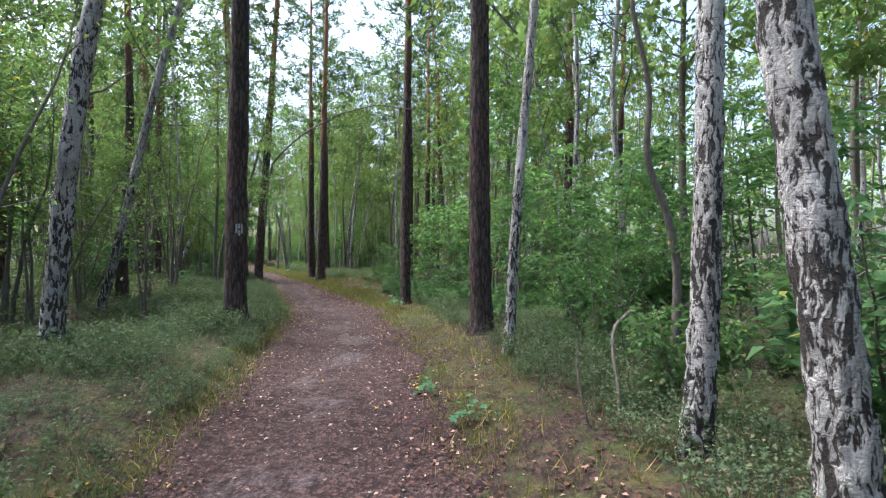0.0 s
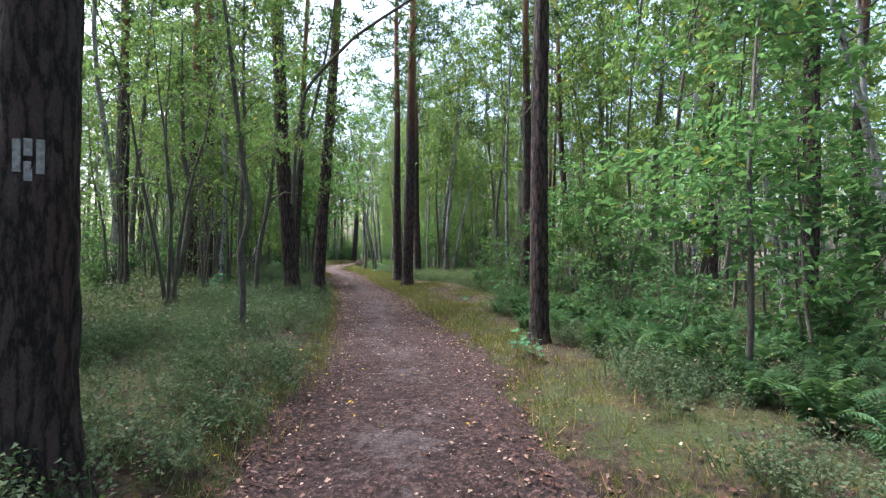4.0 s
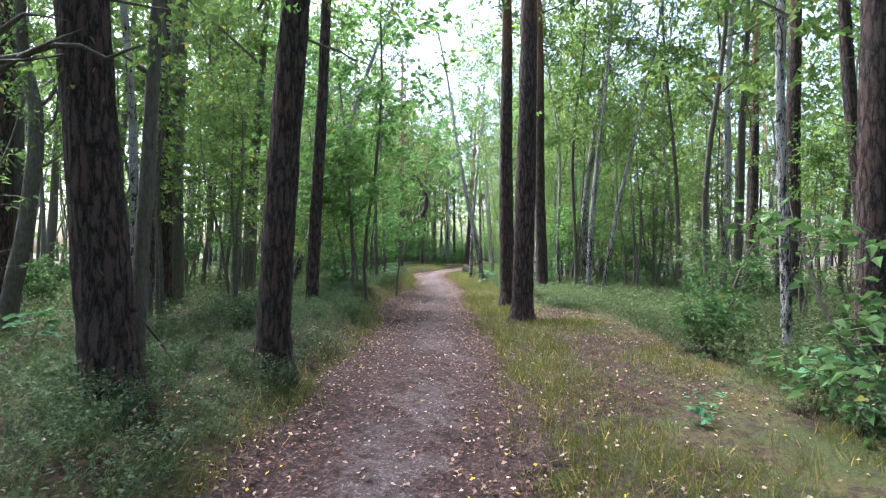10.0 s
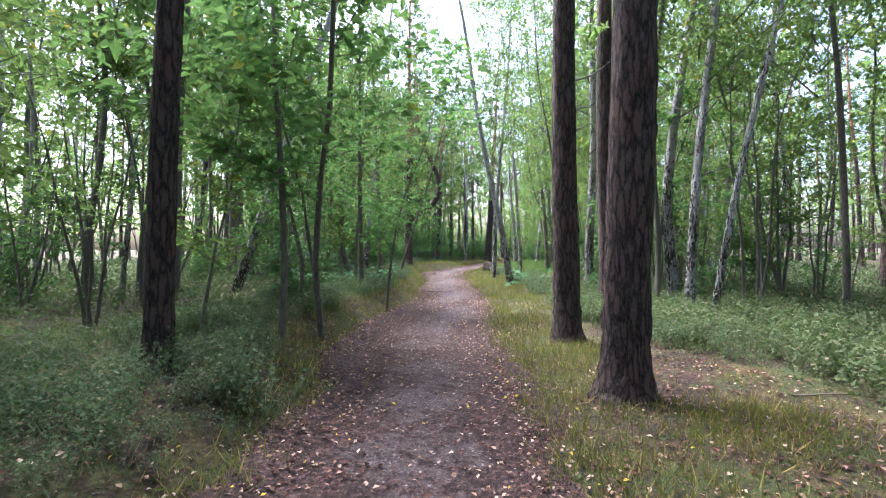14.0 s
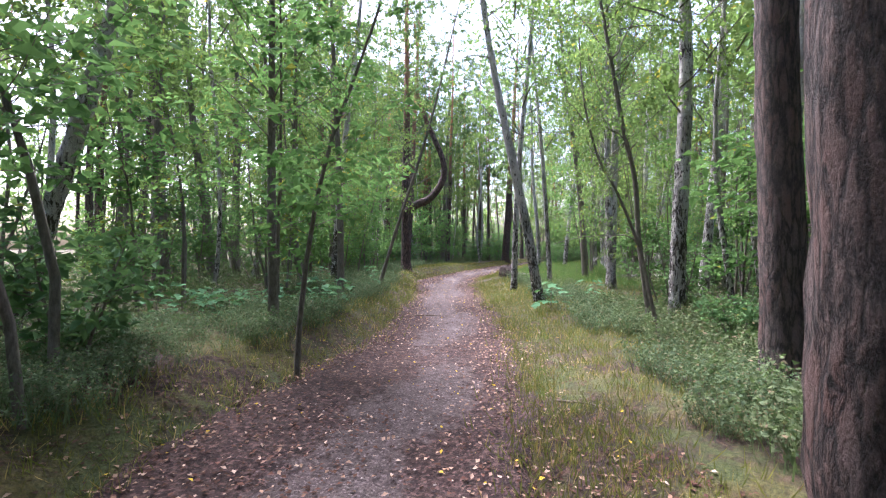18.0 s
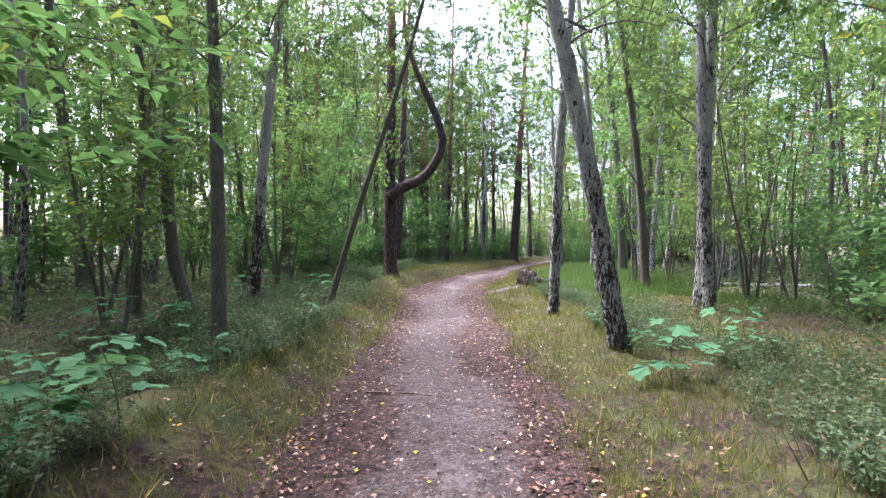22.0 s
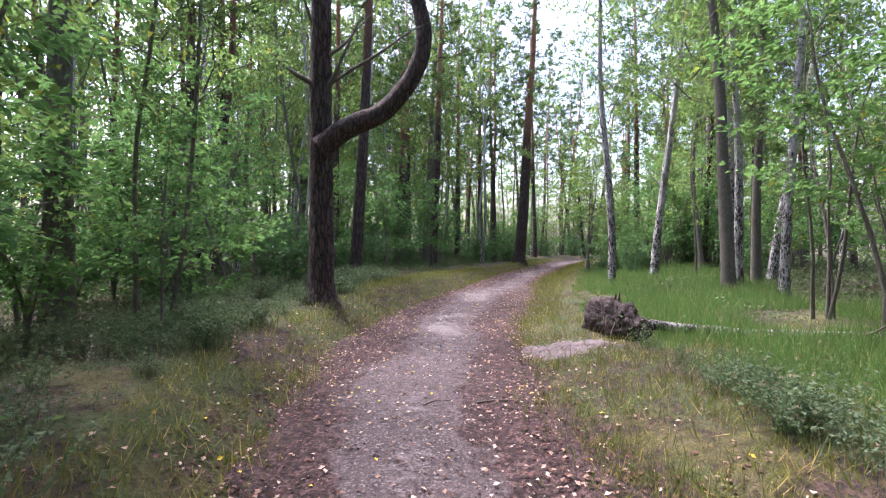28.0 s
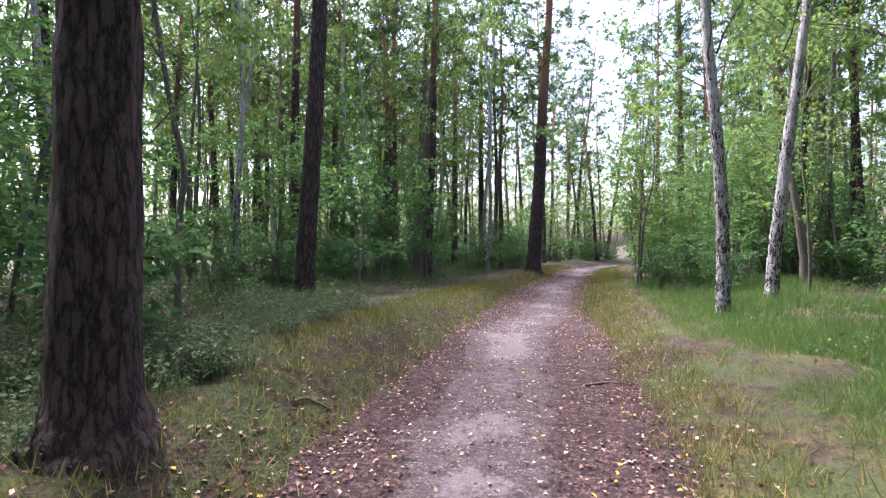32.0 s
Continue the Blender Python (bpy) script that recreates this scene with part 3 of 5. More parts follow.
# ---- trees that stand where they were found ----
TREES = [  # kind, x, y, thickness, lean in x and y per metre of height, distance from the path
    ("pine", -3.47, 8.50, 0.35, 0.01, -0.00, 1.59),
    ("pine", 0.62, 8.20, 0.35, -0.01, -0.01, -2.34),
    ("pine", -1.07, 14.45, 0.27, 0.01, -0.00, -2.59),
    ("pine", -7.50, 29.10, 0.39, -0.00, -0.01, -2.06),
    ("pine", -6.33, 26.35, 0.43, 0.02, 0.00, -2.02),
    ("pine", -7.45, 32.76, 0.38, -0.01, -0.01, -3.50),
    ("pine", -7.20, 18.40, 0.37, -0.05, -0.03, 2.18),
    ("pine", -7.34, 20.20, 0.33, 0.06, 0.02, 1.60),
    ("pine", -10.19, 24.36, 0.24, 0.04, 0.01, 2.43),
    ("pine", -12.91, 23.04, 0.30, 0.01, -0.01, 5.44),
    ("pine", -14.81, 21.17, 0.33, 0.02, -0.01, 7.95),
    ("pine", -0.95, 30.05, 0.36, 0.01, -0.01, -8.34),
    ("birch", -2.12, 23.60, 0.11, 0.01, -0.01, -4.39),
    ("pine", -0.86, 38.25, 0.34, 0.02, -0.01, -11.70),
    ("pine", -0.37, 35.70, 0.17, 0.02, -0.01, -11.17),
    ("pine", -20.84, 46.94, 0.40, 0.01, 0.01, 1.74),
    ("pine", -24.60, 52.90, 0.36, 0.04, 0.03, 3.07),
    ("pine", -24.71, 68.91, 0.66, 0.05, 0.03, 1.73),
    ("pine", -26.08, 60.81, 0.27, 0.02, 0.02, 4.16),
    ("pine", -13.51, 68.51, 0.37, -0.03, -0.01, -9.26),
    ("birch", 1.79, 2.23, 0.22, -0.08, -0.00, -2.46),
    ("birch", 1.63, 3.30, 0.17, 0.07, -0.00, -2.50),
    ("birch", 0.83, 6.48, 0.12, 0.06, 0.00, -2.23),
    ("birch", -4.58, 5.93, 0.23, 0.16, -0.01, 3.20),
    ("birch", -6.54, 9.67, 0.15, 0.29, -0.01, 4.22),
    ("pine", -14.25, 23.90, 0.42, 0.02, 0.01, 5.14),
    ("pine", -1.50, 22.70, 0.30, 0.00, -0.01, -5.87),
    ("birch", -5.88, 32.20, 0.17, 0.07, 0.03, -5.20),
    ("birch", -5.48, 32.15, 0.12, 0.19, 0.09, -5.65),
    ("birch", -2.24, 32.52, 0.22, 0.03, 0.00, -8.22),
    ("pine", -0.55, 41.52, 0.33, 0.02, 0.00, -13.46),
    ("birchdark", -15.60, 29.96, 0.22, 0.31, 0.16, 5.10),
    ("dark", -18.13, 29.80, 0.31, 0.05, 0.02, 7.52),
    ("dark", -22.10, 35.92, 0.27, 0.01, -0.00, 8.20),
    ("dark", -18.52, 25.59, 0.24, 0.07, 0.03, 9.43),
    ("dark", -32.14, 32.92, 0.32, 0.06, 0.02, 18.39),
    ("alder", -13.57, 32.25, 0.13, -0.01, -0.00, 2.49),
    ("alder", -15.50, 36.00, 0.15, -0.03, -0.01, 2.85),
    ("alder", -16.50, 38.85, 0.09, 0.25, 0.14, 2.18),
    ("birchdark", -18.00, 38.60, 0.18, 0.09, 0.06, 3.80),
    ("birchdark", -11.96, 39.32, 0.23, -0.16, -0.09, -2.32),
    ("birch", -13.55, 41.70, 0.17, 0.06, 0.04, -2.33),
    ("birch", -13.35, 44.80, 0.15, -0.07, -0.03, -3.59),
    ("dark", -12.50, 46.50, 0.20, -0.09, -0.04, -5.08),
    ("birch", -11.00, 43.60, 0.21, -0.02, -0.00, -5.28),
    ("birch", -13.15, 58.51, 0.25, 0.16, 0.09, -8.11),
    ("birch", -10.92, 50.72, 0.21, 0.02, 0.02, -8.60),
    ("birch", -8.67, 36.85, 0.25, 0.01, 0.01, -4.23),
    ("birch", -8.40, 41.57, 0.23, 0.06, 0.03, -6.53),
    ("birch", -17.38, 55.80, 0.22, -0.05, -0.02, -3.59),
    ("birch", -16.42, 57.90, 0.24, 0.09, 0.05, -5.14),
    ("birch", -14.14, 55.72, 0.22, -0.03, -0.00, -6.54),
    ("dark", -13.66, 56.50, 0.25, 0.01, 0.01, -7.78),
    ("birch", -13.27, 54.40, 0.21, 0.04, 0.03, -6.51),
]

PINE_LABEL = "tall Scots pine with dark furrowed bark and bare lower trunk"
BIRCH_LABEL = "white-barked birch with black fissures, standing in low undergrowth"
DARK_LABEL = "slender dark-barked tree among green undergrowth"
LOOKS = {"pine": (PINE, 19.0, PINE_LABEL, "pine tree"), "birch": (BIRCH, 14.5, BIRCH_LABEL, "birch tree"),
         "birchdark": (BIRCH_DARK, 14.0, "leaning birch with dark fissured bark at its foot", "birch tree"),
         "dark": (GREY, 14.0, DARK_LABEL, "tree"), "alder": (GREY, 9.0, "thin grey-brown young tree with a bent stem", "tree")}


def trunk(height, thick, lean, mat, seed, near, wobble, foot=1.35):
    """A tapered trunk with flared foot, a little bent, in its own coordinates."""
    draw = np.random.default_rng(seed)
    rows = (96 if mat in (BIRCH, BIRCH_DARK) else 64) if near else 12
    sides = 24 if near else 8
    z = np.concatenate([[-0.35], np.linspace(0, 1, rows) ** (1.6 if near else 1.2) * height])
    bend = wobble * np.stack([np.sin(z * draw.uniform(0.5, 0.9) + draw.uniform(0, 6)), np.sin(z * draw.uniform(0.5, 0.9) + draw.uniform(0, 6))], 1)
    bend -= bend[1]
    points = np.column_stack([lean[0] * z + bend[:, 0], lean[1] * z + bend[:, 1], z])
    radii = thick / 2 * (1 - 0.9 * (np.clip(z, 0, None) / height) ** 1.1) * (1 + (foot - 1) * np.exp(-np.clip(z, -0.1, None) / 0.16)) + 0.006
    return mesh("trunk", *tube(points, radii, sides, (0.075 if mat in (BIRCH, BIRCH_DARK) else 0.04) if near else 0.0, seed), mat, True), points, radii


def place_tree(n, kind, x, y, thick, lean_x, lean_y, away):
    mat, height, label, category = LOOKS[kind]
    draw = np.random.default_rng(100 + n)
    near = abs(away) < 6.0
    base = float(ground_z(np.array(x), np.array(y)))
    top = thing(kind.replace("birchdark", "birch").replace("dark", "slender").replace("alder", "young") + "_tree", label, category, at=pose(x, y, base))
    me, points, radii = trunk(height * draw.uniform(0.92, 1.08), thick, (lean_x, lean_y), mat, 200 + n, near, 0.02 if kind == "pine" else 0.05, 1.45 if kind == "pine" else 1.3)
    part("trunk", me, top)
    for _ in range(4 if near else 2):
        k = np.searchsorted(points[:, 2], draw.uniform(2.6, 8.0))
        turn = draw.uniform(0, 6.28)
        way = (math.cos(turn), math.sin(turn), 0.15 if kind == "pine" else 0.8)
        arm = limb_points(points[min(k, len(points) - 1)], way, draw.uniform(0.3, 1.1) if kind == "pine" else draw.uniform(0.8, 2.0), draw, 0.35, 0.05)
        part("branch", mesh("branch", *tube(arm, np.linspace(min(0.02, thick * 0.1), 0.004, len(arm)), 5), GREY, True), top, "bare dead side branch" if kind == "pine" else "")
    lean = np.array([[1, 0, lean_x, 0], [0, 1, lean_y, 0], [0, 0, 1, 0], [0, 0, 0, 1]])
    spin = Matrix(lean.tolist()) @ pose(0, 0, 0, 0, 0, draw.uniform(0, 360))
    wood, green = (PINE_CROWNS if kind == "pine" else BIRCH_CROWNS)[n % 3]
    if kind == "alder":
        spin = spin @ Matrix.Diagonal((0.6, 0.6, 0.6, 1))
    tagged(part("twig_mass", wood, top, at=spin), kind="stuff")
    part("crown", green, top, "thin green crown", at=spin)
    return top


GREAT = (-20.84, 46.94)  # the pine with the bent limb is built apart
for number, row in enumerate(TREES):
    if (row[1], row[2]) != GREAT:
        made = place_tree(number, *row)
        if number == 0:
            marked = made
FOUND = np.array([row[1:3] for row in TREES])


def painted_mark(tree):
    """Faded strokes of white paint on the bark, facing the path."""
    turn = math.atan2(-3.47, 2.64) + 0.08
    for n, (side, z, tall) in enumerate(((-0.30, 1.62, 0.15), (0.0, 1.66, 0.08), (0.0, 1.55, 0.09), (0.32, 1.62, 0.16))):
        a = np.linspace(turn + side * 0.8 - 0.09, turn + side * 0.8 + 0.09, 5)
        rows = np.linspace(z - tall / 2, z + tall / 2, 5)
        r = 0.34 / 2 * 0.93 + 0.02
        verts = np.array([[math.cos(k) * q, math.sin(k) * q, h] for q in (r, r - 0.02) for h in rows for k in a])
        idx = np.arange(25).reshape(5, 5)
        faces = np.stack([idx[:-1, :-1], idx[:-1, 1:], idx[1:, 1:], idx[1:, :-1]], -1).reshape(-1, 4)
        part("paint_mark", mesh("paint_mark", verts, np.concatenate([faces, faces[:, ::-1] + 25]), PAINT), tree, "faded white painted trail mark")


painted_mark(marked)


def great_pine():
    """The old pine by the path, forked low, one limb sweeping out in a bow and back up."""
    x, y = GREAT
    base = float(ground_z(np.array(x), np.array(y)))
    top = thing("pine_tree", "old dark pine beside the path with one great bowed limb", "pine tree", at=pose(x, y, base))
    right = np.array([math.cos(radians(27.8)), math.sin(radians(27.8))])
    me, points, radii = trunk(17.0, 0.44, (0.004, 0.008), PINE, 777, True, 0.05, 1.5)
    part("trunk", me, top)
    bow = [(0.0, 2.66), (0.28, 2.9), (0.62, 3.1), (1.0, 3.25), (1.38, 3.6), (1.66, 4.05), (1.78, 4.5), (1.74, 5.0), (1.58, 5.5), (1.34, 6.05), (1.1, 6.6), (0.85, 7.2), (0.62, 7.9), (0.5, 8.8), (0.55, 10.0), (0.4, 11.5)]
    fine = glide([(a, b) for a, b in bow], 4)
    arm = np.column_stack([fine[:, 0] * right[0], fine[:, 0] * right[1], fine[:, 1]])
    radius = np.interp(np.linspace(0, 1, len(arm)), [0, 0.06, 0.3, 0.6, 1], [0.22, 0.19, 0.155, 0.115, 0.04])
    part("bowed_limb", mesh("bowed_limb", *tube(arm, radius, 18, 0.035, 5), PINE, True), top, "thick bowed limb with dark scaly bark")
    draw = np.random.default_rng(88)
    for side, z, out, up, thick, length in ((-1, 3.75, -0.6, 0.25, 0.05, 0.85), (1, 3.6, 0.7, 0.7, 0.035, 1.3), (1, 3.75, 0.9, 0.75, 0.03, 1.7), (1, 4.2, 0.5, 0.6, 0.03, 1.0),
                                            (-1, 4.6, -0.5, 0.5, 0.03, 0.9), (1, 5.0, 0.6, 0.5, 0.028, 1.1), (-1, 5.4, -0.6, 0.4, 0.03, 1.2), (1, 5.8, 0.5, 0.6, 0.03, 1.2), (-1, 6.4, -0.5, 0.7, 0.03, 1.3)):
        way = np.array([right[0] * out, right[1] * out, up]) + draw.normal(0, 0.15, 3)
        stick = limb_points((0.03 * side, 0.05, z), way, length * 1.25, draw, 0.3, 0.1, 8)
        part("dead_branch", mesh("dead_branch", *tube(stick, np.linspace(thick * 1.25, 0.009, len(stick)), 6), GREY, True), top, "bare dead branch")
    wood, green = PINE_CROWNS[0]
    tagged(part("twig_mass", wood, top), kind="stuff")
    part("crown", green, top, "sparse needle crown")


great_pine()


# ---- crooked and slender trees: kind, x, y, thickness, the bearing it is bent across, its bends as (sideways, height) ----
BENT = [
    ("dark", -13.54, 23.67, 0.47, 0, ((0.18, 5.04), (0.52, 11.33))),
    ("pine", 4.45, 18.36, 0.37, 0, ((0.1, 5.49), (0.14, 10.57))),
    ("dark", 4.81, 10.20, 0.16, 0, ((-0.02, 2.94), (0.02, 6.32))),
    ("alder", -5.07, 12.78, 0.08, 11, ((0.02, 0.73), (0.0, 1.19), (0.11, 1.68), (0.05, 2.22), (-0.05, 2.88))),
    ("alder", -7.15, 16.08, 0.10, 11, ((-0.05, 1.34), (0.02, 3.14), (0.03, 4.77))),
    ("alder", -7.45, 18.75, 0.12, 11, ((0.16, 3.08), (0.54, 4.53), (0.97, 6.59))),
    ("dark", 3.50, 28.63, 0.35, 11, ((0.06, 4.32), (0.35, 8.64))),
    ("pine", 4.44, 24.24, 0.29, 11, ((-0.03, 4.25), (-0.09, 7.91))),
    ("pine", 6.65, 32.79, 0.42, 11, ((0.05, 5.99), (0.05, 11.87))),
    ("dark", -15.16, 21.39, 0.48, 20, ((0.07, 3.51), (0.15, 6.49))),
    ("alder", -11.67, 19.77, 0.22, 20, ((0.31, 1.5), (0.42, 2.9), (0.22, 3.9), (0.2, 4.9))),
    ("alder", -7.75, 17.60, 0.11, 20, ((0.04, 0.93), (0.15, 1.7), (0.29, 2.4), (0.38, 3.2))),
    ("dark", -16.66, 28.99, 0.41, 20, ((0.27, 5.2), (0.67, 10.3))),
    ("birch", -6.22, 34.72, 0.27, 20, ((-0.18, 2.95), (0.49, 7.65), (1.12, 11.45))),
    ("dark", -1.81, 33.02, 0.26, 20, ((0.15, 4.2), (0.34, 8.74))),
    ("dark", 1.89, 31.04, 0.40, 20, ((-0.12, 3.71), (-0.23, 8.34))),
    ("dark", -29.07, 29.40, 0.41, 27, ((0.23, 4.47), (0.57, 11.34))),
    ("dark", -3.33, 32.89, 0.13, 27, ((-0.03, 2.97), (-0.33, 6.32))),
    ("alder", -23.14, 38.46, 0.31, 27, ((-0.41, 3.35), (-0.79, 6.45), (-0.95, 10.17))),
    ("alder", -6.98, 39.14, 0.13, 27, ((0.53, 1.16), (0.82, 2.87), (1.08, 3.92))),
    ("dark", -4.67, 48.68, 0.34, 27, ((0.21, 4.81), (0.68, 9.72))),
    ("dark", -23.43, 36.82, 0.50, 27, ((-0.06, 2.84), (-0.13, 5.72))),
    ("birch", -11.16, 44.24, 0.28, 27, ((0.12, 4.16), (0.24, 7.2))),
    ("dark", -14.40, 54.54, 0.32, 29, ((-0.27, 4.95), (-0.86, 11.37))),
    ("alder", -9.03, 36.24, 0.09, 29, ((-0.18, 1.47), (-0.25, 2.51), (-0.52, 3.68))),
    ("alder", -8.69, 34.54, 0.05, 29, ((-0.14, 0.71), (-0.29, 1.4), (-0.61, 2.17), (-0.87, 2.64))),
    ("alder", -17.71, 37.22, 0.19, 28, ((-0.26, 0.83), (-0.34, 1.71), (-0.32, 2.75))),
    ("alder", -20.37, 39.65, 0.09, 28, ((-0.05, 1.57), (-0.23, 2.19), (-0.3, 2.82))),
    ("dark", -26.28, 41.90, 0.40, 28, ((-0.0, 1.43), (0.03, 3.56))),
    ("alder", -21.41, 41.28, 0.11, 28, ((0.06, 1.39), (-0.09, 2.5))),
    ("birch", -10.48, 52.27, 0.23, 28, ((0.13, 2.61), (0.32, 5.34))),
    ("birch", -10.71, 53.10, 0.22, 28, ((0.1, 3.15), (0.2, 6.9))),
    ("birch", -14.17, 58.39, 0.31, 28, ((-0.12, 3.24), (-0.17, 7.56))),
    ("dark", -22.38, 43.63, 0.33, 28, ((0.07, 4.17), (0.03, 6.95))),
    ("dark", -28.11, 63.58, 0.39, 27, ((0.28, 6.26), (0.65, 13.32))),
    ("pine", -30.27, 52.43, 0.37, 27, ((0.11, 4.3), (0.18, 8.87))),
    ("pine", -28.98, 73.06, 0.38, 27, ((-0.08, 7.98), (-0.0, 17.49))),
    ("pine", -29.71, 70.81, 0.33, 27, ((0.04, 7.67), (0.11, 16.7))),
    ("pine", -18.36, 70.50, 0.33, 27, ((-0.06, 6.63), (-0.18, 14.16))),
    ("dark", -14.05, 66.13, 0.43, 27, ((0.0, 4.26), (-0.19, 8.04))),
    ("alder", -20.68, 43.60, 0.05, 27, ((0.02, 1.16), (0.05, 2.21), (0.17, 3.06))),
    ("alder", -20.58, 43.95, 0.05, 27, ((0.18, 0.96), (0.28, 1.97), (0.35, 3.18))),
    ("dark", -26.31, 61.13, 0.32, 26, ((0.0, 3.88), (0.34, 9.05))),
    ("alder", -24.22, 49.95, 0.09, 26, ((0.02, 1.47), (0.08, 2.09), (-0.12, 3.18))),
    ("pine", -30.66, 66.14, 0.30, 26, ((-0.05, 7.56), (-0.11, 12.96))),
]


def bent_tree(n, kind, x, y, thick, bearing, bends):
    mat, height, label, category = LOOKS[kind]
    draw = np.random.default_rng(900 + n)
    base = float(ground_z(np.array(x), np.array(y)))
    top = thing({"dark": "slender", "alder": "young"}.get(kind, kind) + "_tree", label, category, at=pose(x, y, base))
    right = np.array([math.cos(radians(bearing)), math.sin(radians(bearing))])
    low = np.array([(0.0, -0.3), (0.0, 0.0), *bends])
    slope = np.clip((low[-1, 0] - low[-2, 0]) / max(low[-1, 1] - low[-2, 1], 0.3), -0.35, 0.35)
    height = max(height * draw.uniform(0.85, 1.05), low[-1, 1] + 2.5) if abs(slope) < 0.3 else low[-1, 1] + 1.6
    rise = height - low[-1, 1]
    low = np.vstack([low, [low[-1, 0] + slope * rise * 0.35, low[-1, 1] + rise * 0.5], [low[-1, 0] + slope * rise * 0.45, height]])
    fine = glide([tuple(p) for p in low], 6)
    near = abs(off_path(np.array([x]), np.array([y]))[0][0]) < 7
    sway = 0.03 * np.sin(fine[:, 1] * 1.3 + n) * np.clip(fine[:, 1], 0, 1)
    points = np.column_stack([fine[:, 0] * right[0] - sway * right[1], fine[:, 0] * right[1] + sway * right[0], fine[:, 1]])
    grown = np.clip(points[:, 2], 0, None)
    radii = thick / 2 * (1 - 0.88 * (grown / height) ** 1.1) * (1 + 0.3 * np.exp(-grown / 0.18)) + 0.004
    part("trunk", mesh("trunk", *tube(points, radii, 14 if near else 8, 0.05, n), mat, True), top)
    for k in range(0 if kind == "pine" and not near else 7 if kind == "alder" else 4):
        i = np.searchsorted(points[:, 2], draw.uniform(0.18, 0.75) * height)
        turn = draw.uniform(0, 6.28)
        arm = limb_points(points[i], (math.cos(turn), math.sin(turn), 0.9 if kind != "pine" else 0.1), draw.uniform(0.8, 2.4) * (0.6 if height < 9.5 else 1.0), draw, 0.5, 0.2, 8)
        part("branch", mesh("branch", *tube(arm, np.linspace(min(radii[i] * 0.55, 0.03), 0.003, len(arm)), 5), GREY, True), top)
    wood, green = (PINE_CROWNS if kind == "pine" else BIRCH_CROWNS)[n % 3]
    size = height / (19.0 if kind == "pine" else 14.5)
    shift = points[int(len(points) * 0.75)]
    at = pose(shift[0], shift[1], 0, 0, 0, draw.uniform(0, 360)) @ Matrix.Diagonal((size, size, size, 1))
    tagged(part("twig_mass", wood, top, at=at), kind="stuff")
    part("crown", green, top, "thin green crown", at=at)


for number, row in enumerate(BENT):
    bent_tree(number, *row)
FOUND = np.concatenate([FOUND, np.array([row[1:3] for row in BENT])])


# ---- the woods behind: more trees, scattered ----
def scatter(count, seed, box, keep, apart=0.0, avoid=None):
    """Random places in a box (x0, y0, x1, y1) that pass keep(x, y, d, y of the path beside) and stay apart."""
    draw = np.random.default_rng(seed)
    got = []
    tries = draw.uniform(0, 1, (count * 14, 2)) * [box[2] - box[0], box[3] - box[1]] + [box[0], box[1]]
    d, k = off_path(tries[:, 0], tries[:, 1])
    fine = keep(tries[:, 0], tries[:, 1], d, LINE[k, 1])
    for q in tries[fine]:
        if len(got) >= count:
            break
        if apart and got and (((np.array(got) - q) ** 2).sum(1) < apart**2).any():
            continue
        if avoid is not None and ((avoid - q) ** 2).sum(1).min() < 0.8:
            continue
        got.append(q)
    return np.array(got)


def filler_tree(kind, thick, seed):
    mat, height, label, category = LOOKS[kind]
    me = trunk(height, thick, (0, 0), mat, seed, False, 0.05 if kind == "pine" else 0.14)[0]
    wood, green = (PINE_FAR if kind == "pine" else BIRCH_FAR)[seed % 3]
    return me, wood, green, label, category


FILLERS = [filler_tree("pine", 0.24 + 0.05 * n, 300 + n) for n in range(3)] + [filler_tree("birch", 0.10 + 0.03 * n, 310 + n) for n in range(4)] + [filler_tree("dark", 0.08 + 0.04 * n, 320 + n) for n in range(4)]
mask = np.random.default_rng(3)


def fill(spots, shares):
    for q in spots:
        me, wood, green, label, category = FILLERS[mask.choice(11, p=shares)]
        at = pose(q[0], q[1], float(ground_z(np.array(q[0]), np.array(q[1]))), mask.normal(0, 2.5), mask.normal(0, 2.5), mask.uniform(0, 360)) @ Matrix.Diagonal((1, 1, mask.uniform(0.8, 1.15), 1))
        top = thing(category.replace(" ", "_"), label, category, "trees of the wood", at)
        part("trunk", me, top)
        tagged(part("twig_mass", wood, top), kind="stuff")
        part("crown", green, top)


MIXED = [0.06, 0.06, 0.06] + [0.105] * 4 + [0.1] * 4
PINES = [0.2, 0.2, 0.2] + [0.05] * 4 + [0.05] * 4
open_side = lambda d, s: (d < 0) & (d > -10.5) & (s > 42) & (s < 57)
fill(scatter(310, 5, (-58, -14, 32, 82), lambda x, y, d, s: (np.abs(d) > 6.2) & (np.abs(d) < 30) & ~open_side(d, s), 1.2, FOUND), MIXED)
SLIM = [0.03, 0.0, 0.0] + [0.3, 0.2, 0.1, 0.0] + [0.22, 0.15, 0.0, 0.0]
fill(scatter(46, 21, (-36, 2, 14, 56), lambda x, y, d, s: ~open_side(d, s) & (np.abs(d) > 4.4) & (np.abs(d) < 11) & (s > 3) & (s < 52), 0.9, FOUND), SLIM)
fill(scatter(34, 8, (-55, 40, -18, 84), lambda x, y, d, s: (d > 6) & (d < 28), 1.3, FOUND), PINES)
fill(scatter(22, 19, (-52, 44, -22, 80), lambda x, y, d, s: (d > 7) & (d < 26), 1.1, FOUND), MIXED)
fill(scatter(48, 9, (-38, 64, -6, 104), lambda x, y, d, s: (np.abs(d) > 2.7) & (np.abs(d) < 12), 1.2, FOUND), PINES)
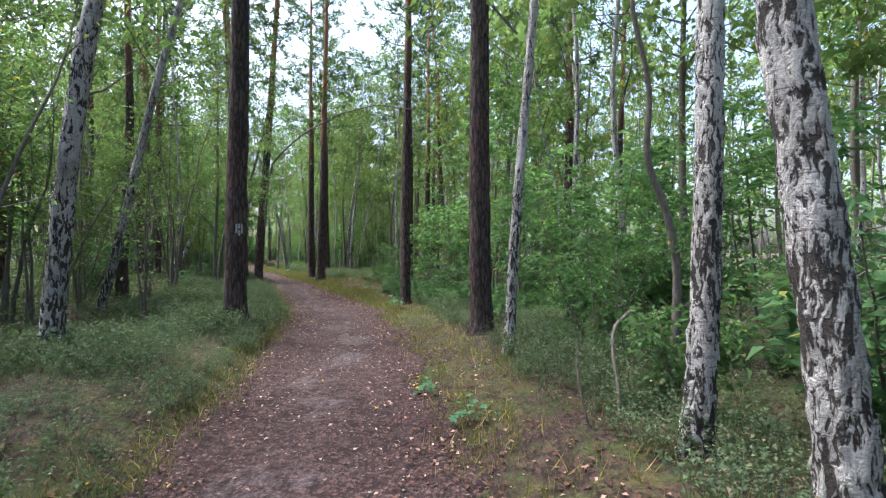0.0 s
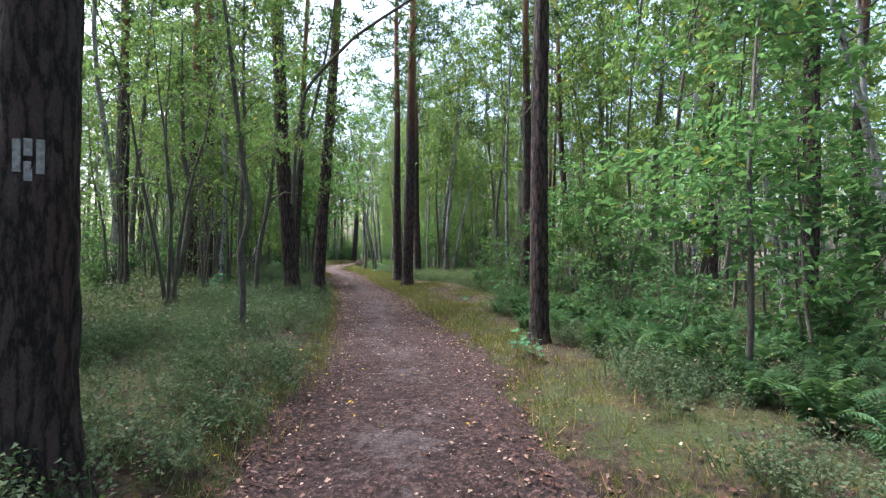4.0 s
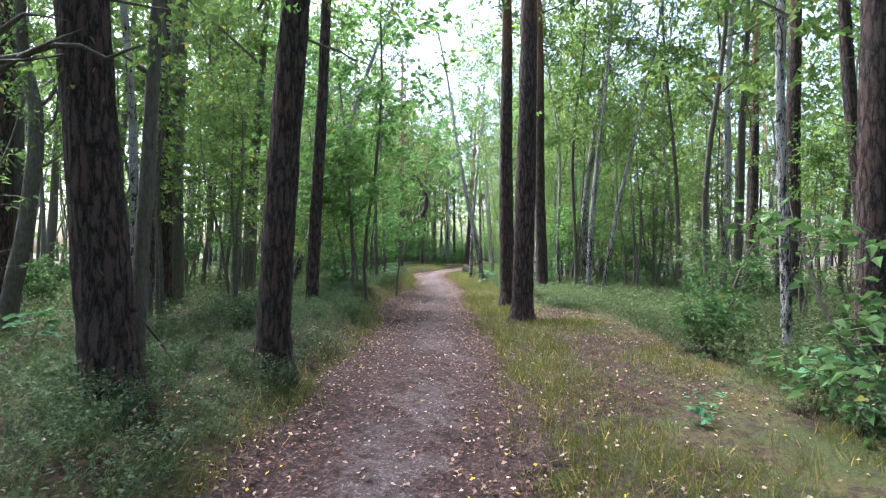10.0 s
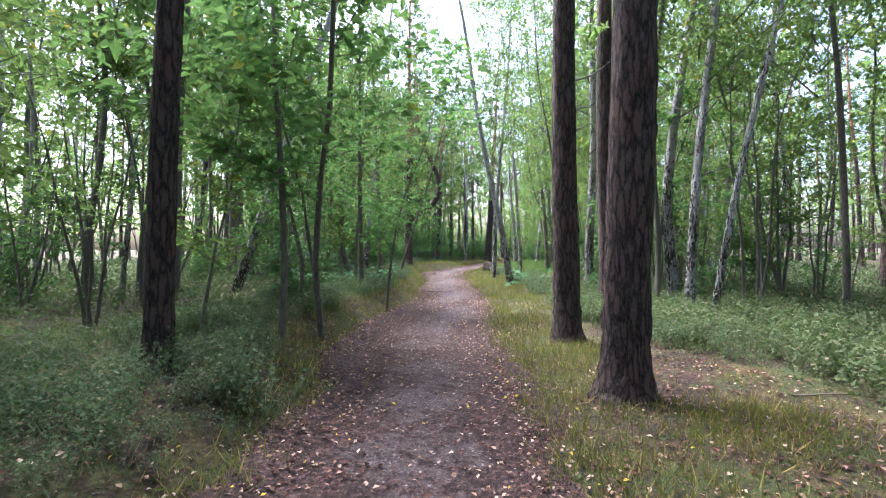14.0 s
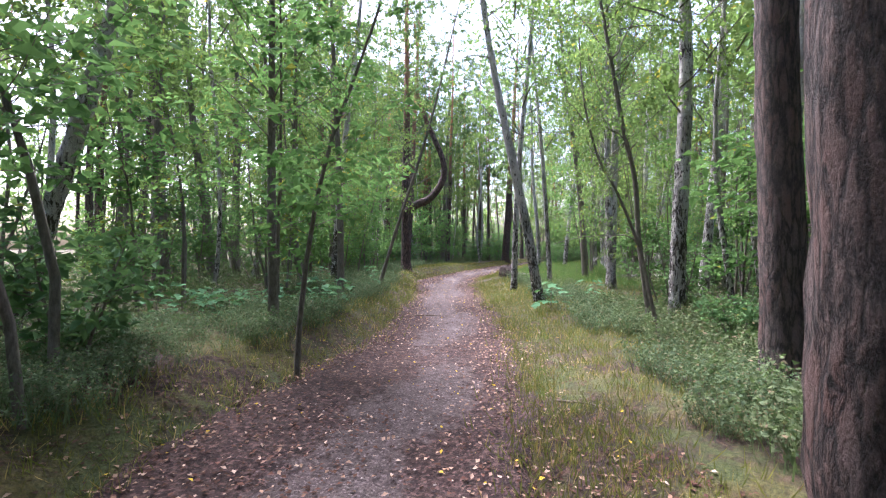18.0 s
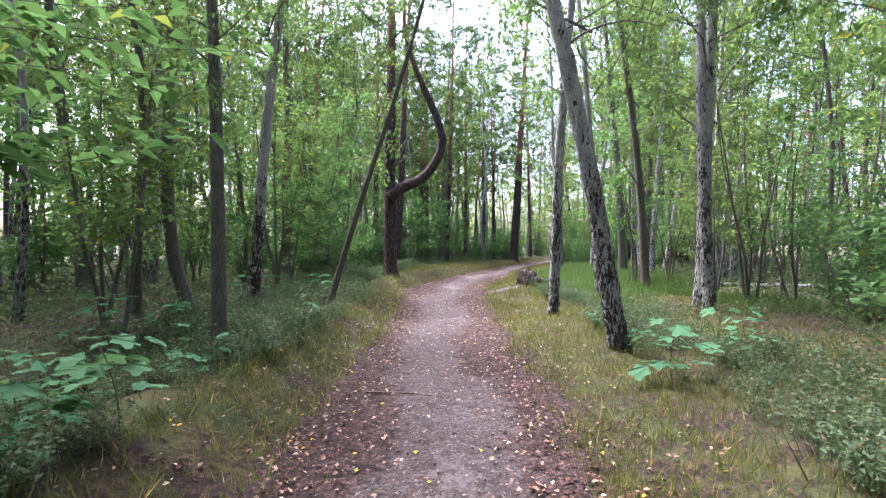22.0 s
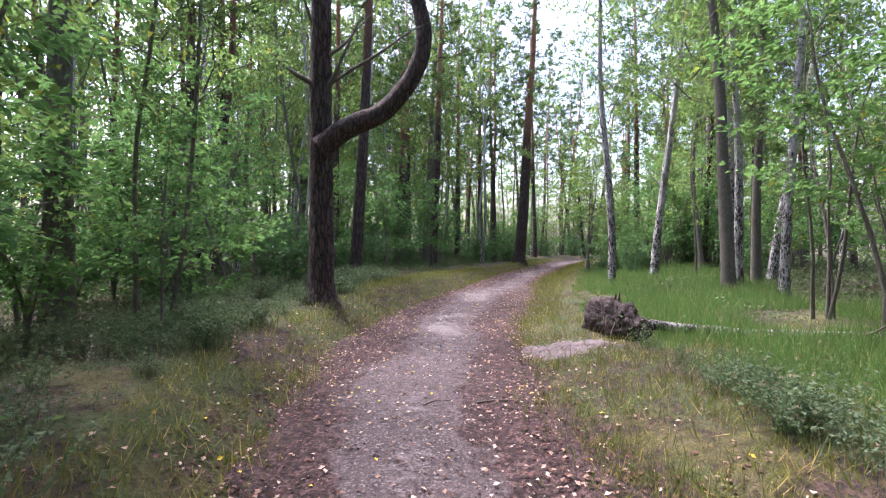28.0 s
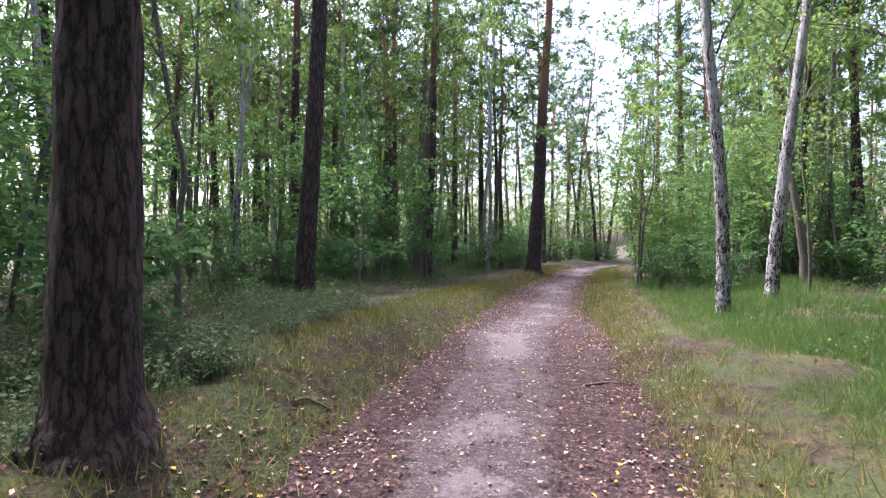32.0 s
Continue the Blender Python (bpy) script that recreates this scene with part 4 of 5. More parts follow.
fill(scatter(18, 31, (-46, 46, -22, 72), lambda x, y, d, s: (d > 6.5) & (d < 16) & (s > 49) & (s < 66), 1.0, FOUND), PINES)
fill(scatter(100, 6, (-60, 62, 12, 112), lambda x, y, d, s: np.abs(d) > 3.2, 1.5, FOUND), PINES)


def far_woods():
    """The closed wall of the wood beyond: slim trunks and clumps of leaves, joined."""
    draw = np.random.default_rng(17)
    spots = scatter(620, 18, (-110, -70, 80, 170), lambda x, y, d, s: (np.abs(d) > 27) | (y > 112) | (y < -30), 0)
    wood, green = [], []
    for q in spots:
        tall = draw.uniform(11, 20)
        line = np.array([[q[0] + draw.normal(0, 0.3), q[1] + draw.normal(0, 0.3), z] for z in np.linspace(0.0, tall, 5)])
        wood.append(tube(line, np.linspace(draw.uniform(0.06, 0.18), 0.03, 5), 5))
        count = 95
        z = draw.uniform(0.28, 1, count) * tall
        at = np.column_stack([q[0] + draw.normal(0, 1.5, count), q[1] + draw.normal(0, 1.5, count), z])
        green.append(shards(at, draw.normal(0, 1, (count, 3)), draw.uniform(0.4, 0.9, count), draw, 0.7))
    tagged(new("far_trunks", mesh("far_trunks", *join(wood), GREY)), "slim grey trunks far off in the wood", "trees", kind="stuff")
    tagged(new("far_foliage", mesh("far_foliage", *join(green), LEAF_BIRCH)), "pale green foliage far off in the wood", "foliage", kind="stuff")


far_woods()


# ---- undergrowth, zone by zone: y of the path from and to, distance from and to, how many ----
OAK_LABEL, BIRCHLING_LABEL, BUSH_LABEL = "young oak sapling with layered bright green leaves", "slender young birch with small yellow-green leaves", "low leafy bush of dull green leaves"
BARE_LABEL = "thicket of thin grey stems with few small leaves"
ZONES = [(-6, 10, -9, -3.3, 19, OAKS, OAK_LABEL), (-6, 22, -20, -8, 28, OAKS, OAK_LABEL), (8, 20, -8, -3.4, 22, OAKS, OAK_LABEL), (12, 21, -7, -4.2, 6, YOUNG_BIRCHES, BIRCHLING_LABEL),
         (-6, 14, 5.0, 16, 18, YOUNG_BIRCHES, BIRCHLING_LABEL), (10, 24, 3.6, 14, 14, YOUNG_BIRCHES, BIRCHLING_LABEL), (12, 30, 7, 16, 5, OAKS, OAK_LABEL),
         (20, 34, -18, -5.5, 18, YOUNG_BIRCHES, BIRCHLING_LABEL), (22, 36, -14, -6.0, 8, OAKS, OAK_LABEL), (24, 34, 2.6, 6, 9, YOUNG_BIRCHES, BIRCHLING_LABEL),
         (30, 46, 4.6, 16, 9, OAKS, OAK_LABEL), (33, 46, 2.8, 6, 12, YOUNG_BIRCHES, BIRCHLING_LABEL), (36, 52, -18, -6.5, 22, YOUNG_BIRCHES, BIRCHLING_LABEL), (32, 44, -8, -4.2, 8, OAKS, OAK_LABEL),
         (42, 58, 4.2, 16, 27, OAKS, OAK_LABEL), (50, 72, -16, -6.2, 44, OAKS, OAK_LABEL), (56, 86, 2.6, 14, 44, OAKS, OAK_LABEL), (58, 90, -14, -2.6, 46, YOUNG_BIRCHES, BIRCHLING_LABEL),
         (-4, 15, 3.3, 15, 70, BARE, BARE_LABEL), (15, 34, 4.0, 15, 40, BARE, BARE_LABEL), (22, 52, -15, -5.5, 40, BARE, BARE_LABEL), (34, 56, 4.5, 15, 36, BARE, BARE_LABEL), (8, 16, 2.6, 4.2, 6, BARE, BARE_LABEL),
         (-6, 24, 5.0, 14, 12, BUSHES, BUSH_LABEL), (-6, 24, -13, -4, 26, BUSHES, BUSH_LABEL), (24, 44, 4.5, 12, 14, BUSHES, BUSH_LABEL), (24, 46, -12, -5.5, 18, BUSHES, BUSH_LABEL),
         (46, 62, 4.6, 11, 34, BUSHES, BUSH_LABEL), (54, 74, -9, -3.2, 40, BUSHES, BUSH_LABEL), (53, 61, -4.8, -2.3, 9, BUSHES, BUSH_LABEL), (58, 92, 2.4, 9, 36, BUSHES, BUSH_LABEL), (72, 90, 3.0, 14, 40, BUSHES, BUSH_LABEL), (72, 88, 3.0, 12, 26, YOUNG_BIRCHES, BIRCHLING_LABEL), (60, 82, -7, -2.4, 26, OAKS, OAK_LABEL),
         (29, 40, -6.5, -2.9, 12, BUSHES, BUSH_LABEL), (26, 35, 2.3, 5, 11, BUSHES, BUSH_LABEL), (0, 14, 2.6, 5.5, 9, BUSHES, BUSH_LABEL), (10, 20, -6, -2.8, 12, BUSHES, BUSH_LABEL), (36, 50, 2.8, 6, 12, BUSHES, BUSH_LABEL), (0, 10, -5.5, -2.8, 8, BUSHES, BUSH_LABEL)]
distant = {}


def put_sapling(q, kit, scale, label, category, group):
    x, y = float(q[0]), float(q[1])
    turn = mask.uniform(0, 360)
    at = pose(x, y, float(ground_z(np.array(x), np.array(y))), 0, 0, turn) @ Matrix.Diagonal((scale, scale, scale * mask.uniform(0.9, 1.1), 1))
    d, k = off_path(np.array([x]), np.array([y]))
    if abs(d[0]) > 9.5 or LINE[k[0], 1] > 66:
        if mask.uniform() < 0.3 and LINE[k[0], 1] < 60:
            return
        m = np.array(at)
        for key in ("wood", "green"):
            v, f = kit[key]
            distant.setdefault(GREY.name if key == "wood" else kit["mat"].name, []).append((v @ m[:3, :3].T + m[:3, 3], f))
        return
    top = thing(category, label, category, group, at)
    for me in kit["stems"]:
        part("stem", me, top)
    tagged(part("twig_mass", kit["twigs"], top), kind="stuff")
    part("foliage", kit["foliage"], top)


for zone, (y0, y1, d0, d1, count, kits, label) in enumerate(ZONES):
    box = (-48, y0 - 4, 24, y1 + 6)
    for q in scatter(count, 500 + zone, box, lambda x, y, d, s: (s > y0) & (s < y1) & (d > d0) & (d < d1), 0.8, FOUND):
        bush = kits is BUSHES
        put_sapling(q, kits[mask.integers(len(kits))], mask.uniform(0.75, 1.35), label, "bush" if bush else "sapling", "bushes under the trees" if bush else "saplings under the trees")
for name, pieces in distant.items():
    wood = name == GREY.name
    me = mesh("distant_stems" if wood else "distant_saplings", np.concatenate([v for v, f in pieces]) if wood else join(pieces)[0], join([(v, f) for v, f in pieces])[1], bpy.data.materials[name])
    tagged(new(me.name, me), "thin stems of saplings deeper in the wood" if wood else "leafy saplings and bushes deeper in the wood", "undergrowth", kind="stuff")

for x, y, size, pick in ((-10.52, 26.25, 1.2, 0), (-10.9, 27.5, 1.3, 1), (-11.9, 28.6, 0.85, 1), (-6.7, 34.4, 1.0, 0), (-12.2, 31.3, 0.8, 0), (-12.78, 29.16, 1.0, 1), (-14.45, 33.19, 0.9, 0), (-19.01, 41.04, 0.6, 1), (-19.86, 43.35, 0.42, 0), (-23.22, 46.84, 0.6, 1), (-12.99, 47.92, 0.85, 1), (0.86, 11.73, 0.8, 0), (1.58, 15.75, 0.85, 1)):
    put_sapling((x, y), TALL_OAKS[pick], size, "tall young oak with spreading layers of bright green leaves", "sapling", "saplings under the trees")


for x, y, size, pick in ((-20.70, 42.58, 0.75, 1), (-21.71, 44.30, 0.85, 0), (-20.68, 44.11, 0.8, 2), (-20.63, 44.79, 0.62, 0), (-21.8, 45.9, 1.0, 2), (-22.4, 43.2, 1.0, 3), (-23.4, 44.9, 1.1, 1), (2.57, 6.53, 0.62, 0), (2.99, 5.21, 0.5, 2), (1.95, 7.86, 0.7, 1)):
    put_sapling((x, y), OAKS[pick], size, OAK_LABEL, "sapling", "saplings under the trees")


# ---- ferns and broad-leaved seedlings ----
def frond(seed, length=0.75):
    """One arching fern frond with paired leaflets."""
    draw = np.random.default_rng(seed)
    k = np.linspace(0, 1, 9)
    line = np.column_stack([k * length * 0.85, 0 * k, 0.55 * length * np.sin(k * 2.1)])
    at, way, size = [], [], []
    for n in np.linspace(0.15, 0.98, 16):
        p = np.array([np.interp(n, k, line[:, c]) for c in range(3)])
        for side in (-1, 1):
            at.append(p)
            way.append((0.35, side, -0.12 + draw.normal(0, 0.08)))
            size.append(length * 0.33 * (1 - n) ** 0.7 + 0.02)
    green = leaves(np.array(at), np.array(way), np.array(size), draw, 0.3, 0.2, 0.95)
    rib = tube(line, np.linspace(0.005, 0.0015, 9), 3)
    tri = np.concatenate([rib[1][:, [0, 1, 2]], rib[1][:, [0, 2, 3]]])
    return mesh("frond", *join([green, (rib[0], tri)]), FERN)


FRONDS = [frond(600 + n) for n in range(3)]


def fern(x, y, size):
    top = thing("fern", "bracken fern with arching green fronds", "fern", "ferns beside the path", pose(x, y, float(ground_z(np.array(x), np.array(y))), 0, 0, mask.uniform(0, 360)) @ Matrix.Diagonal((size, size, size, 1)))
    for n in range(8):
        part("frond", FRONDS[mask.integers(3)], top, at=pose(0, 0, 0, mask.normal(0, 8), -mask.uniform(0, 35), n * 45 + mask.normal(0, 12)))


for q in scatter(112, 71, (-4, 8, 4, 24), lambda x, y, d, s: (d < -np.interp(s, [10, 13, 15, 18, 20], [3.0, 2.5, 2.3, 2.7, 4.2])) & (d > -6.5) & (s > 9.5) & (s < 21.5), 0.42, FOUND):
    fern(*q, mask.uniform(0.5, 0.85))
for q in scatter(26, 72, (-4, -2, 6, 10), lambda x, y, d, s: (d < -2.6) & (d > -6), 0.5, FOUND):
    fern(*q, mask.uniform(0.3, 0.62))


def big_leaf(seed):
    """A broad lobed leaf, cupped, of a fan of triangles."""
    draw = np.random.default_rng(seed)
    turn = np.linspace(0.5, 2 * np.pi - 0.5, 15)
    r = 0.11 * (1 + 0.22 * np.cos(turn * 5)) * (1 + 0.25 * np.cos(turn - np.pi))
    rim = np.column_stack([0.10 - r * np.cos(turn), r * np.sin(turn), 0.02 - 1.4 * r**2 + draw.normal(0, 0.004, 15)])
    verts = np.vstack([[0.0, 0, 0], rim])
    faces = np.array([[0, n, n + 1] for n in range(1, 15)])
    return mesh("leaf", verts, faces, SEEDLING)


BIG_LEAVES = [big_leaf(620 + n) for n in range(3)]


def seedling(x, y, size, count, label):
    top = thing("seedling", label, "seedling", "broad-leaved seedlings beside the path", pose(x, y, float(ground_z(np.array(x), np.array(y))), 0, 0, mask.uniform(0, 360)) @ Matrix.Diagonal((size, size, size, 1)))
    stem = limb_points((0, 0, -0.05), (0.1, 0, 1), 0.65, mask, 0.15, 0.2, 6)
    part("stem", mesh("stem", *tube(stem, np.linspace(0.008, 0.003, 6), 4), GREY), top)
    for n in range(count + 6):
        z = stem[mask.integers(2, 6)]
        turn = n * 2.4
        out = mask.uniform(0.05, 0.28)
        part("leaf", BIG_LEAVES[n % 3], top, at=pose(z[0] + out * math.cos(turn), z[1] + out * math.sin(turn), z[2] - 0.2 * out + 0.04, mask.normal(0, 14), mask.normal(8, 12), math.degrees(turn)) @ Matrix.Scale(mask.uniform(0.45, 0.85), 4))


for q in scatter(36, 73, (-22, 28, -10, 46), lambda x, y, d, s: (d > 1.7) & (d < 4.2) & (s > 32.5) & (s < 41), 0.34, FOUND):
    seedling(*q, mask.uniform(0.65, 1.0), 13, "seedling with broad bluish-green lobed leaves")
for x, y, size in ((-11.66, 39.04, 0.65), (-12.45, 40.27, 0.6), (-12.13, 40.63, 0.5), (-2.09, 21.63, 1.2), (-1.56, 21.18, 1.1), (-1.90, 22.30, 0.9), (-13.76, 33.40, 0.8), (-14.24, 33.97, 0.8), (-11.20, 37.84, 1.3), (-10.49, 39.11, 1.2), (-1.37, 13.49, 0.7), (-1.14, 13.17, 0.6), (0.20, 4.40, 0.5), (-0.21, 5.33, 0.45), (-9.75, 19.10, 1.1), (-9.44, 18.48, 0.9), (-3.17, 20.86, 0.6)):
    seedling(x, y, size * 0.8, 14, "small seedling with pale green lobed leaves")


# ---- the uprooted birch ----
def uprooted():
    x, y = -16.04, 47.46
    base = float(ground_z(np.array(x), np.array(y)))
    top = thing("uprooted_birch", "fallen birch with its upturned plate of dark earth and roots", "fallen tree", at=pose(x, y, base))
    draw = np.random.default_rng(91)
    # the plate: a lumpy mass of soil tipped on its edge
    steps, turns = 44, 84
    right, back = np.array([0.74, -0.67]), np.array([0.67, 0.74])
    verts = []
    for i in range(steps + 1):
        e = math.pi * (i / steps - 0.5)
        for j in range(turns):
            a = 2 * math.pi * j / turns
            n = Vector((math.cos(e) * math.cos(a), math.cos(e) * math.sin(a), math.sin(e)))
            p = Vector((n.x * 1.1, n.y * 0.6, n.z * 0.7))
            size = 1 + 0.16 * noise.noise(p * 2.1) + 0.20 * noise.noise(p * 4.7) + 0.13 * noise.noise(p * 10.0) + 0.10 * noise.noise(p * 21.0) + 0.05 * noise.noise(p * 43.0)
            u, f, w = n.x * 0.60 * size, n.y * 0.22 * size, 0.12 + 0.36 * size * n.z - 0.10 * n.x * max(n.z, 0)
            verts.append([right[0] * u + back[0] * f, right[1] * u + back[1] * f, w])
    i, j = np.meshgrid(np.arange(steps), np.arange(turns), indexing="ij")
    a, b = i * turns + j, i * turns + (j + 1) % turns
    front = np.stack([a, b, b + turns, a + turns], -1).reshape(-1, 4)
    part("root_plate", mesh("root_plate", verts, front, ROOT_SOIL, True), top, "dark crumbling plate of earth and matted roots")
    for n in range(150):
        a, r = draw.uniform(0, 6.28), draw.uniform(0.1, 0.95)
        start = np.array([right[0] * math.cos(a) * r * 0.6 - back[0] * 0.19 * (1.1 - r * r), right[1] * math.cos(a) * r * 0.6 - back[1] * 0.19 * (1.1 - r * r), 0.19 + math.sin(a) * r * 0.34])
        way = np.array([math.cos(a) * right[0], math.cos(a) * right[1], math.sin(a) - 0.4]) - np.array([*back, 0]) * draw.uniform(0.0, 0.6)
        root = limb_points(start, way, draw.uniform(0.08, 0.26), draw, 0.8, -1.6, 7)
        part("root", mesh("root", *tube(root, np.linspace(draw.uniform(0.003, 0.009), 0.0015, 7), 5), TWIG if n % 3 == 0 else ROOT_SOIL, True), top)
    for u, h in ((0.03, 0.09), (0.10, 0.12)):
        stub = limb_points((right[0] * u, right[1] * u, 0.48), (0.1, 0, 1), h, draw, 0.4, 0.0, 5)
        part("root", mesh("root", *tube(stub, np.linspace(0.02, 0.006, 5), 6), ROOT_SOIL, True), top, "broken root stub")
    line = np.array([[0.3, 0.1, 0.16], [1.6, 0.5, 0.05], [2.9, 0.9, 0.06], [5.0, 1.35, 0.12], [7.0, 1.4, 0.15], [9.5, 1.0, 0.16]])
    line = np.column_stack([glide([(p[0], p[1]) for p in line], 6), np.interp(np.linspace(0, 5, 31), np.arange(6), line[:, 2])])
    part("fallen_trunk", mesh("fallen_trunk", *tube(line, np.linspace(0.07, 0.045, len(line)), 12, 0.06, 3), BIRCH, True), top, "fallen trunk with black and white bark")
    for n in range(6):
        k = draw.integers(10, 30)
        stick = limb_points(line[k], (draw.normal(0.6, 0.4), draw.normal(0, 0.7), draw.uniform(0.1, 0.6)), draw.uniform(0.6, 1.6), draw, 0.3, 0.0, 7)
        part("dead_branch", mesh("dead_branch", *tube(stick, np.linspace(0.022, 0.005, 7), 5), GREY, True), top, "bare broken branch")


uprooted()


def sand_hollow():
    """A low tongue of bare pale sand where the roots tore out."""
    draw = np.random.default_rng(93)
    turns, steps = 36, 9
    verts = [[-16.52, 46.58, float(ground_z(np.array(-16.52), np.array(46.58))) + 0.03]]
    for i in range(1, steps + 1):
        for j in range(turns):
            a = 2 * np.pi * j / turns
            r = i / steps * (1 + 0.25 * math.sin(3 * a) + 0.18 * math.sin(7 * a + 1) + 0.09 * math.sin(13 * a))
            x, y = -16.5 + 0.58 * r * math.cos(a), 46.62 + 0.44 * r * math.sin(a)
            verts.append([x, y, float(ground_z(np.array(x), np.array(y))) + 0.03 * (1 - (i / steps) ** 2) - 0.03 * (i == steps) + draw.normal(0, 0.014)])
    j = np.arange(turns)
    fan = np.stack([0 * j, 1 + j, 1 + (j + 1) % turns], -1)
    rest = []
    for i in range(steps - 1):
        a, b = 1 + i * turns + j, 1 + i * turns + (j + 1) % turns
        rest += [np.stack([a, a + turns, b + turns], -1), np.stack([a, b + turns, b], -1)]
    tagged(new("sand_patch", mesh("sand_patch", verts, np.concatenate([fan, *rest]), SAND, True)), "bare pale sandy hollow in front of the upturned roots", "sand", kind="structure")


sand_hollow()


# ---- sticks, leaning poles and bent stems ----
def stick(name, points, thick, label, category, mat=TWIG, group=""):
    fine = glide([tuple(p[:2]) for p in points], 5)
    z = np.interp(np.linspace(0, len(points) - 1, len(fine)), np.arange(len(points)), [p[2] for p in points])
    line = np.column_stack([fine, z])
    ob = new(name, mesh(name, *tube(line - line[0], np.linspace(thick / 2, thick / 5, len(line)), 8, 0.06, 4), mat, True))
    ob.location = line[0]
    return tagged(ob, label, category, group)


def lying(x, y, turn, length, thick, bend=0.08):
    p = []
    for k in np.linspace(0, 1, 5):
        px, py = x + math.cos(turn) * length * k - math.sin(turn) * bend * math.sin(k * 3), y + math.sin(turn) * length * k + math.cos(turn) * bend * math.sin(k * 3)
        p.append((px, py, float(stand_z(np.array([px]), np.array([py]))[0]) + thick * 0.5))
    return p


stick("leaning_pole", [(-7.40, 19.26, 0.15), (-7.28, 18.84, 0.75), (-7.10, 18.22, 1.4)], 0.035, "thin dead pole leaning against a pine", "dead branch", GREY)
stick("bent_stem", [(1.62, 4.35, 1.05), (1.42, 4.20, 0.92), (1.36, 4.10, 0.75), (1.36, 3.95, 0.4), (1.30, 3.85, 0.2), (1.18, 3.80, 0.16), (1.08, 3.80, 0.25), (1.02, 3.85, 0.55), (1.02, 3.90, 0.85)], 0.035, "thin pale stem bent into a loop beside a birch", "sapling", GREY)
stick("bent_stem", [(2.34, 5.21, 0.1), (2.39, 5.21, 1.3), (2.29, 5.21, 1.9), (2.09, 5.21, 2.5), (2.11, 5.21, 3.2), (1.94, 5.21, 4.2), (2.19, 5.21, 6.0)], 0.10, "crooked grey-green young tree with a twisting stem", "tree", GREY)
stick("arched_branch", [(-4.78, 13.67, 2.2), (-4.58, 13.68, 3.9), (-3.78, 13.69, 4.7), (-2.79, 13.70, 5.25), (-1.80, 13.71, 5.5), (-0.71, 13.72, 5.35)], 0.06, "long thin arching branch over the path", "branch", GREY)
for x, y, turn, length, thick in ((-8.91, 22.13, 2.6, 0.75, 0.05), (-9.54, 22.44, 2.9, 0.5, 0.05), (-4.93, 27.00, 0.5, 0.8, 0.025), (-20.77, 48.44, 1.2, 0.35, 0.03), (-22.21, 49.93, 0.7, 0.6, 0.025), (-18.91, 50.81, 0.3, 0.4, 0.03),
                                  (-16.76, 44.34, 0.4, 0.4, 0.02), (-17.16, 44.04, 0.9, 0.3, 0.02), (-10.69, 33.97, 0.2, 0.35, 0.02), (-9.24, 30.25, 2.0, 0.3, 0.02), (-4.01, 17.44, 1.4, 0.35, 0.012), (-13.88, 36.41, 0.3, 0.8, 0.025), (-9.35, 31.73, -0.5, 0.7, 0.025),
                                  (-1.89, 11.97, 0.9, 0.6, 0.012), (-1.61, 11.75, 1.2, 0.5, 0.01), (-4.38, 11.76, 0.9, 0.6, 0.015), (-8.24, 25.15, 0.9, 0.25, 0.015), (-15.34, 42.67, 1.0, 0.3, 0.02)):
    stick("fallen_stick", lying(x, y, turn, length, thick), thick, "dry fallen stick lying on the ground", "stick", TWIG, "fallen sticks")


# ---- ground cover ----
def cover(name, templates, places, scales, mat, label, category, seed, tip=0.0):
    """Many small plants or leaves joined into one mesh."""
    draw = np.random.default_rng(seed)
    z = stand_z(places[:, 0], places[:, 1])
    base, verts, faces = 0, [], []
    pick = draw.integers(0, len(templates), len(places))
    turn = draw.uniform(0, 2 * np.pi, len(places))
    for n, (v, f) in enumerate(templates):
        some = np.nonzero(pick == n)[0]
        c, s = np.cos(turn[some])[:, None], np.sin(turn[some])[:, None]
        k = scales[some][:, None]
        vx = (v[None, :, 0] * c - v[None, :, 1] * s) * k + places[some, 0][:, None]
        vy = (v[None, :, 0] * s + v[None, :, 1] * c) * k + places[some, 1][:, None]
        vz = v[None, :, 2] * k + z[some][:, None]
        verts.append(np.stack([vx, vy, vz], -1).reshape(-1, 3))
        faces.append((f[None] + (np.arange(len(some)) * len(v))[:, None, None]).reshape(-1, f.shape[1]) + base)
        base += len(some) * len(v)
    return tagged(new(name, mesh(name, np.concatenate(verts), np.concatenate(faces), mat)), label, category, kind="stuff")


def heath_tuft(seed, count=62, tall=0.28, wide=0.19, size=0.04):
    draw = np.random.default_rng(seed)
    at = draw.normal(0, 1, (count, 3)) * [wide, wide, 0]
    at[:, 2] = draw.uniform(0.05, 1, count) ** 0.7 * tall * np.exp(-(at[:, 0] ** 2 + at[:, 1] ** 2) / (2 * (1.6 * wide) ** 2))
    return shards(at, draw.normal(0, 1, (count, 3)) + [0, 0, 0.5], draw.uniform(0.6, 1.3, count) * size, draw, 0.8, 0.5)


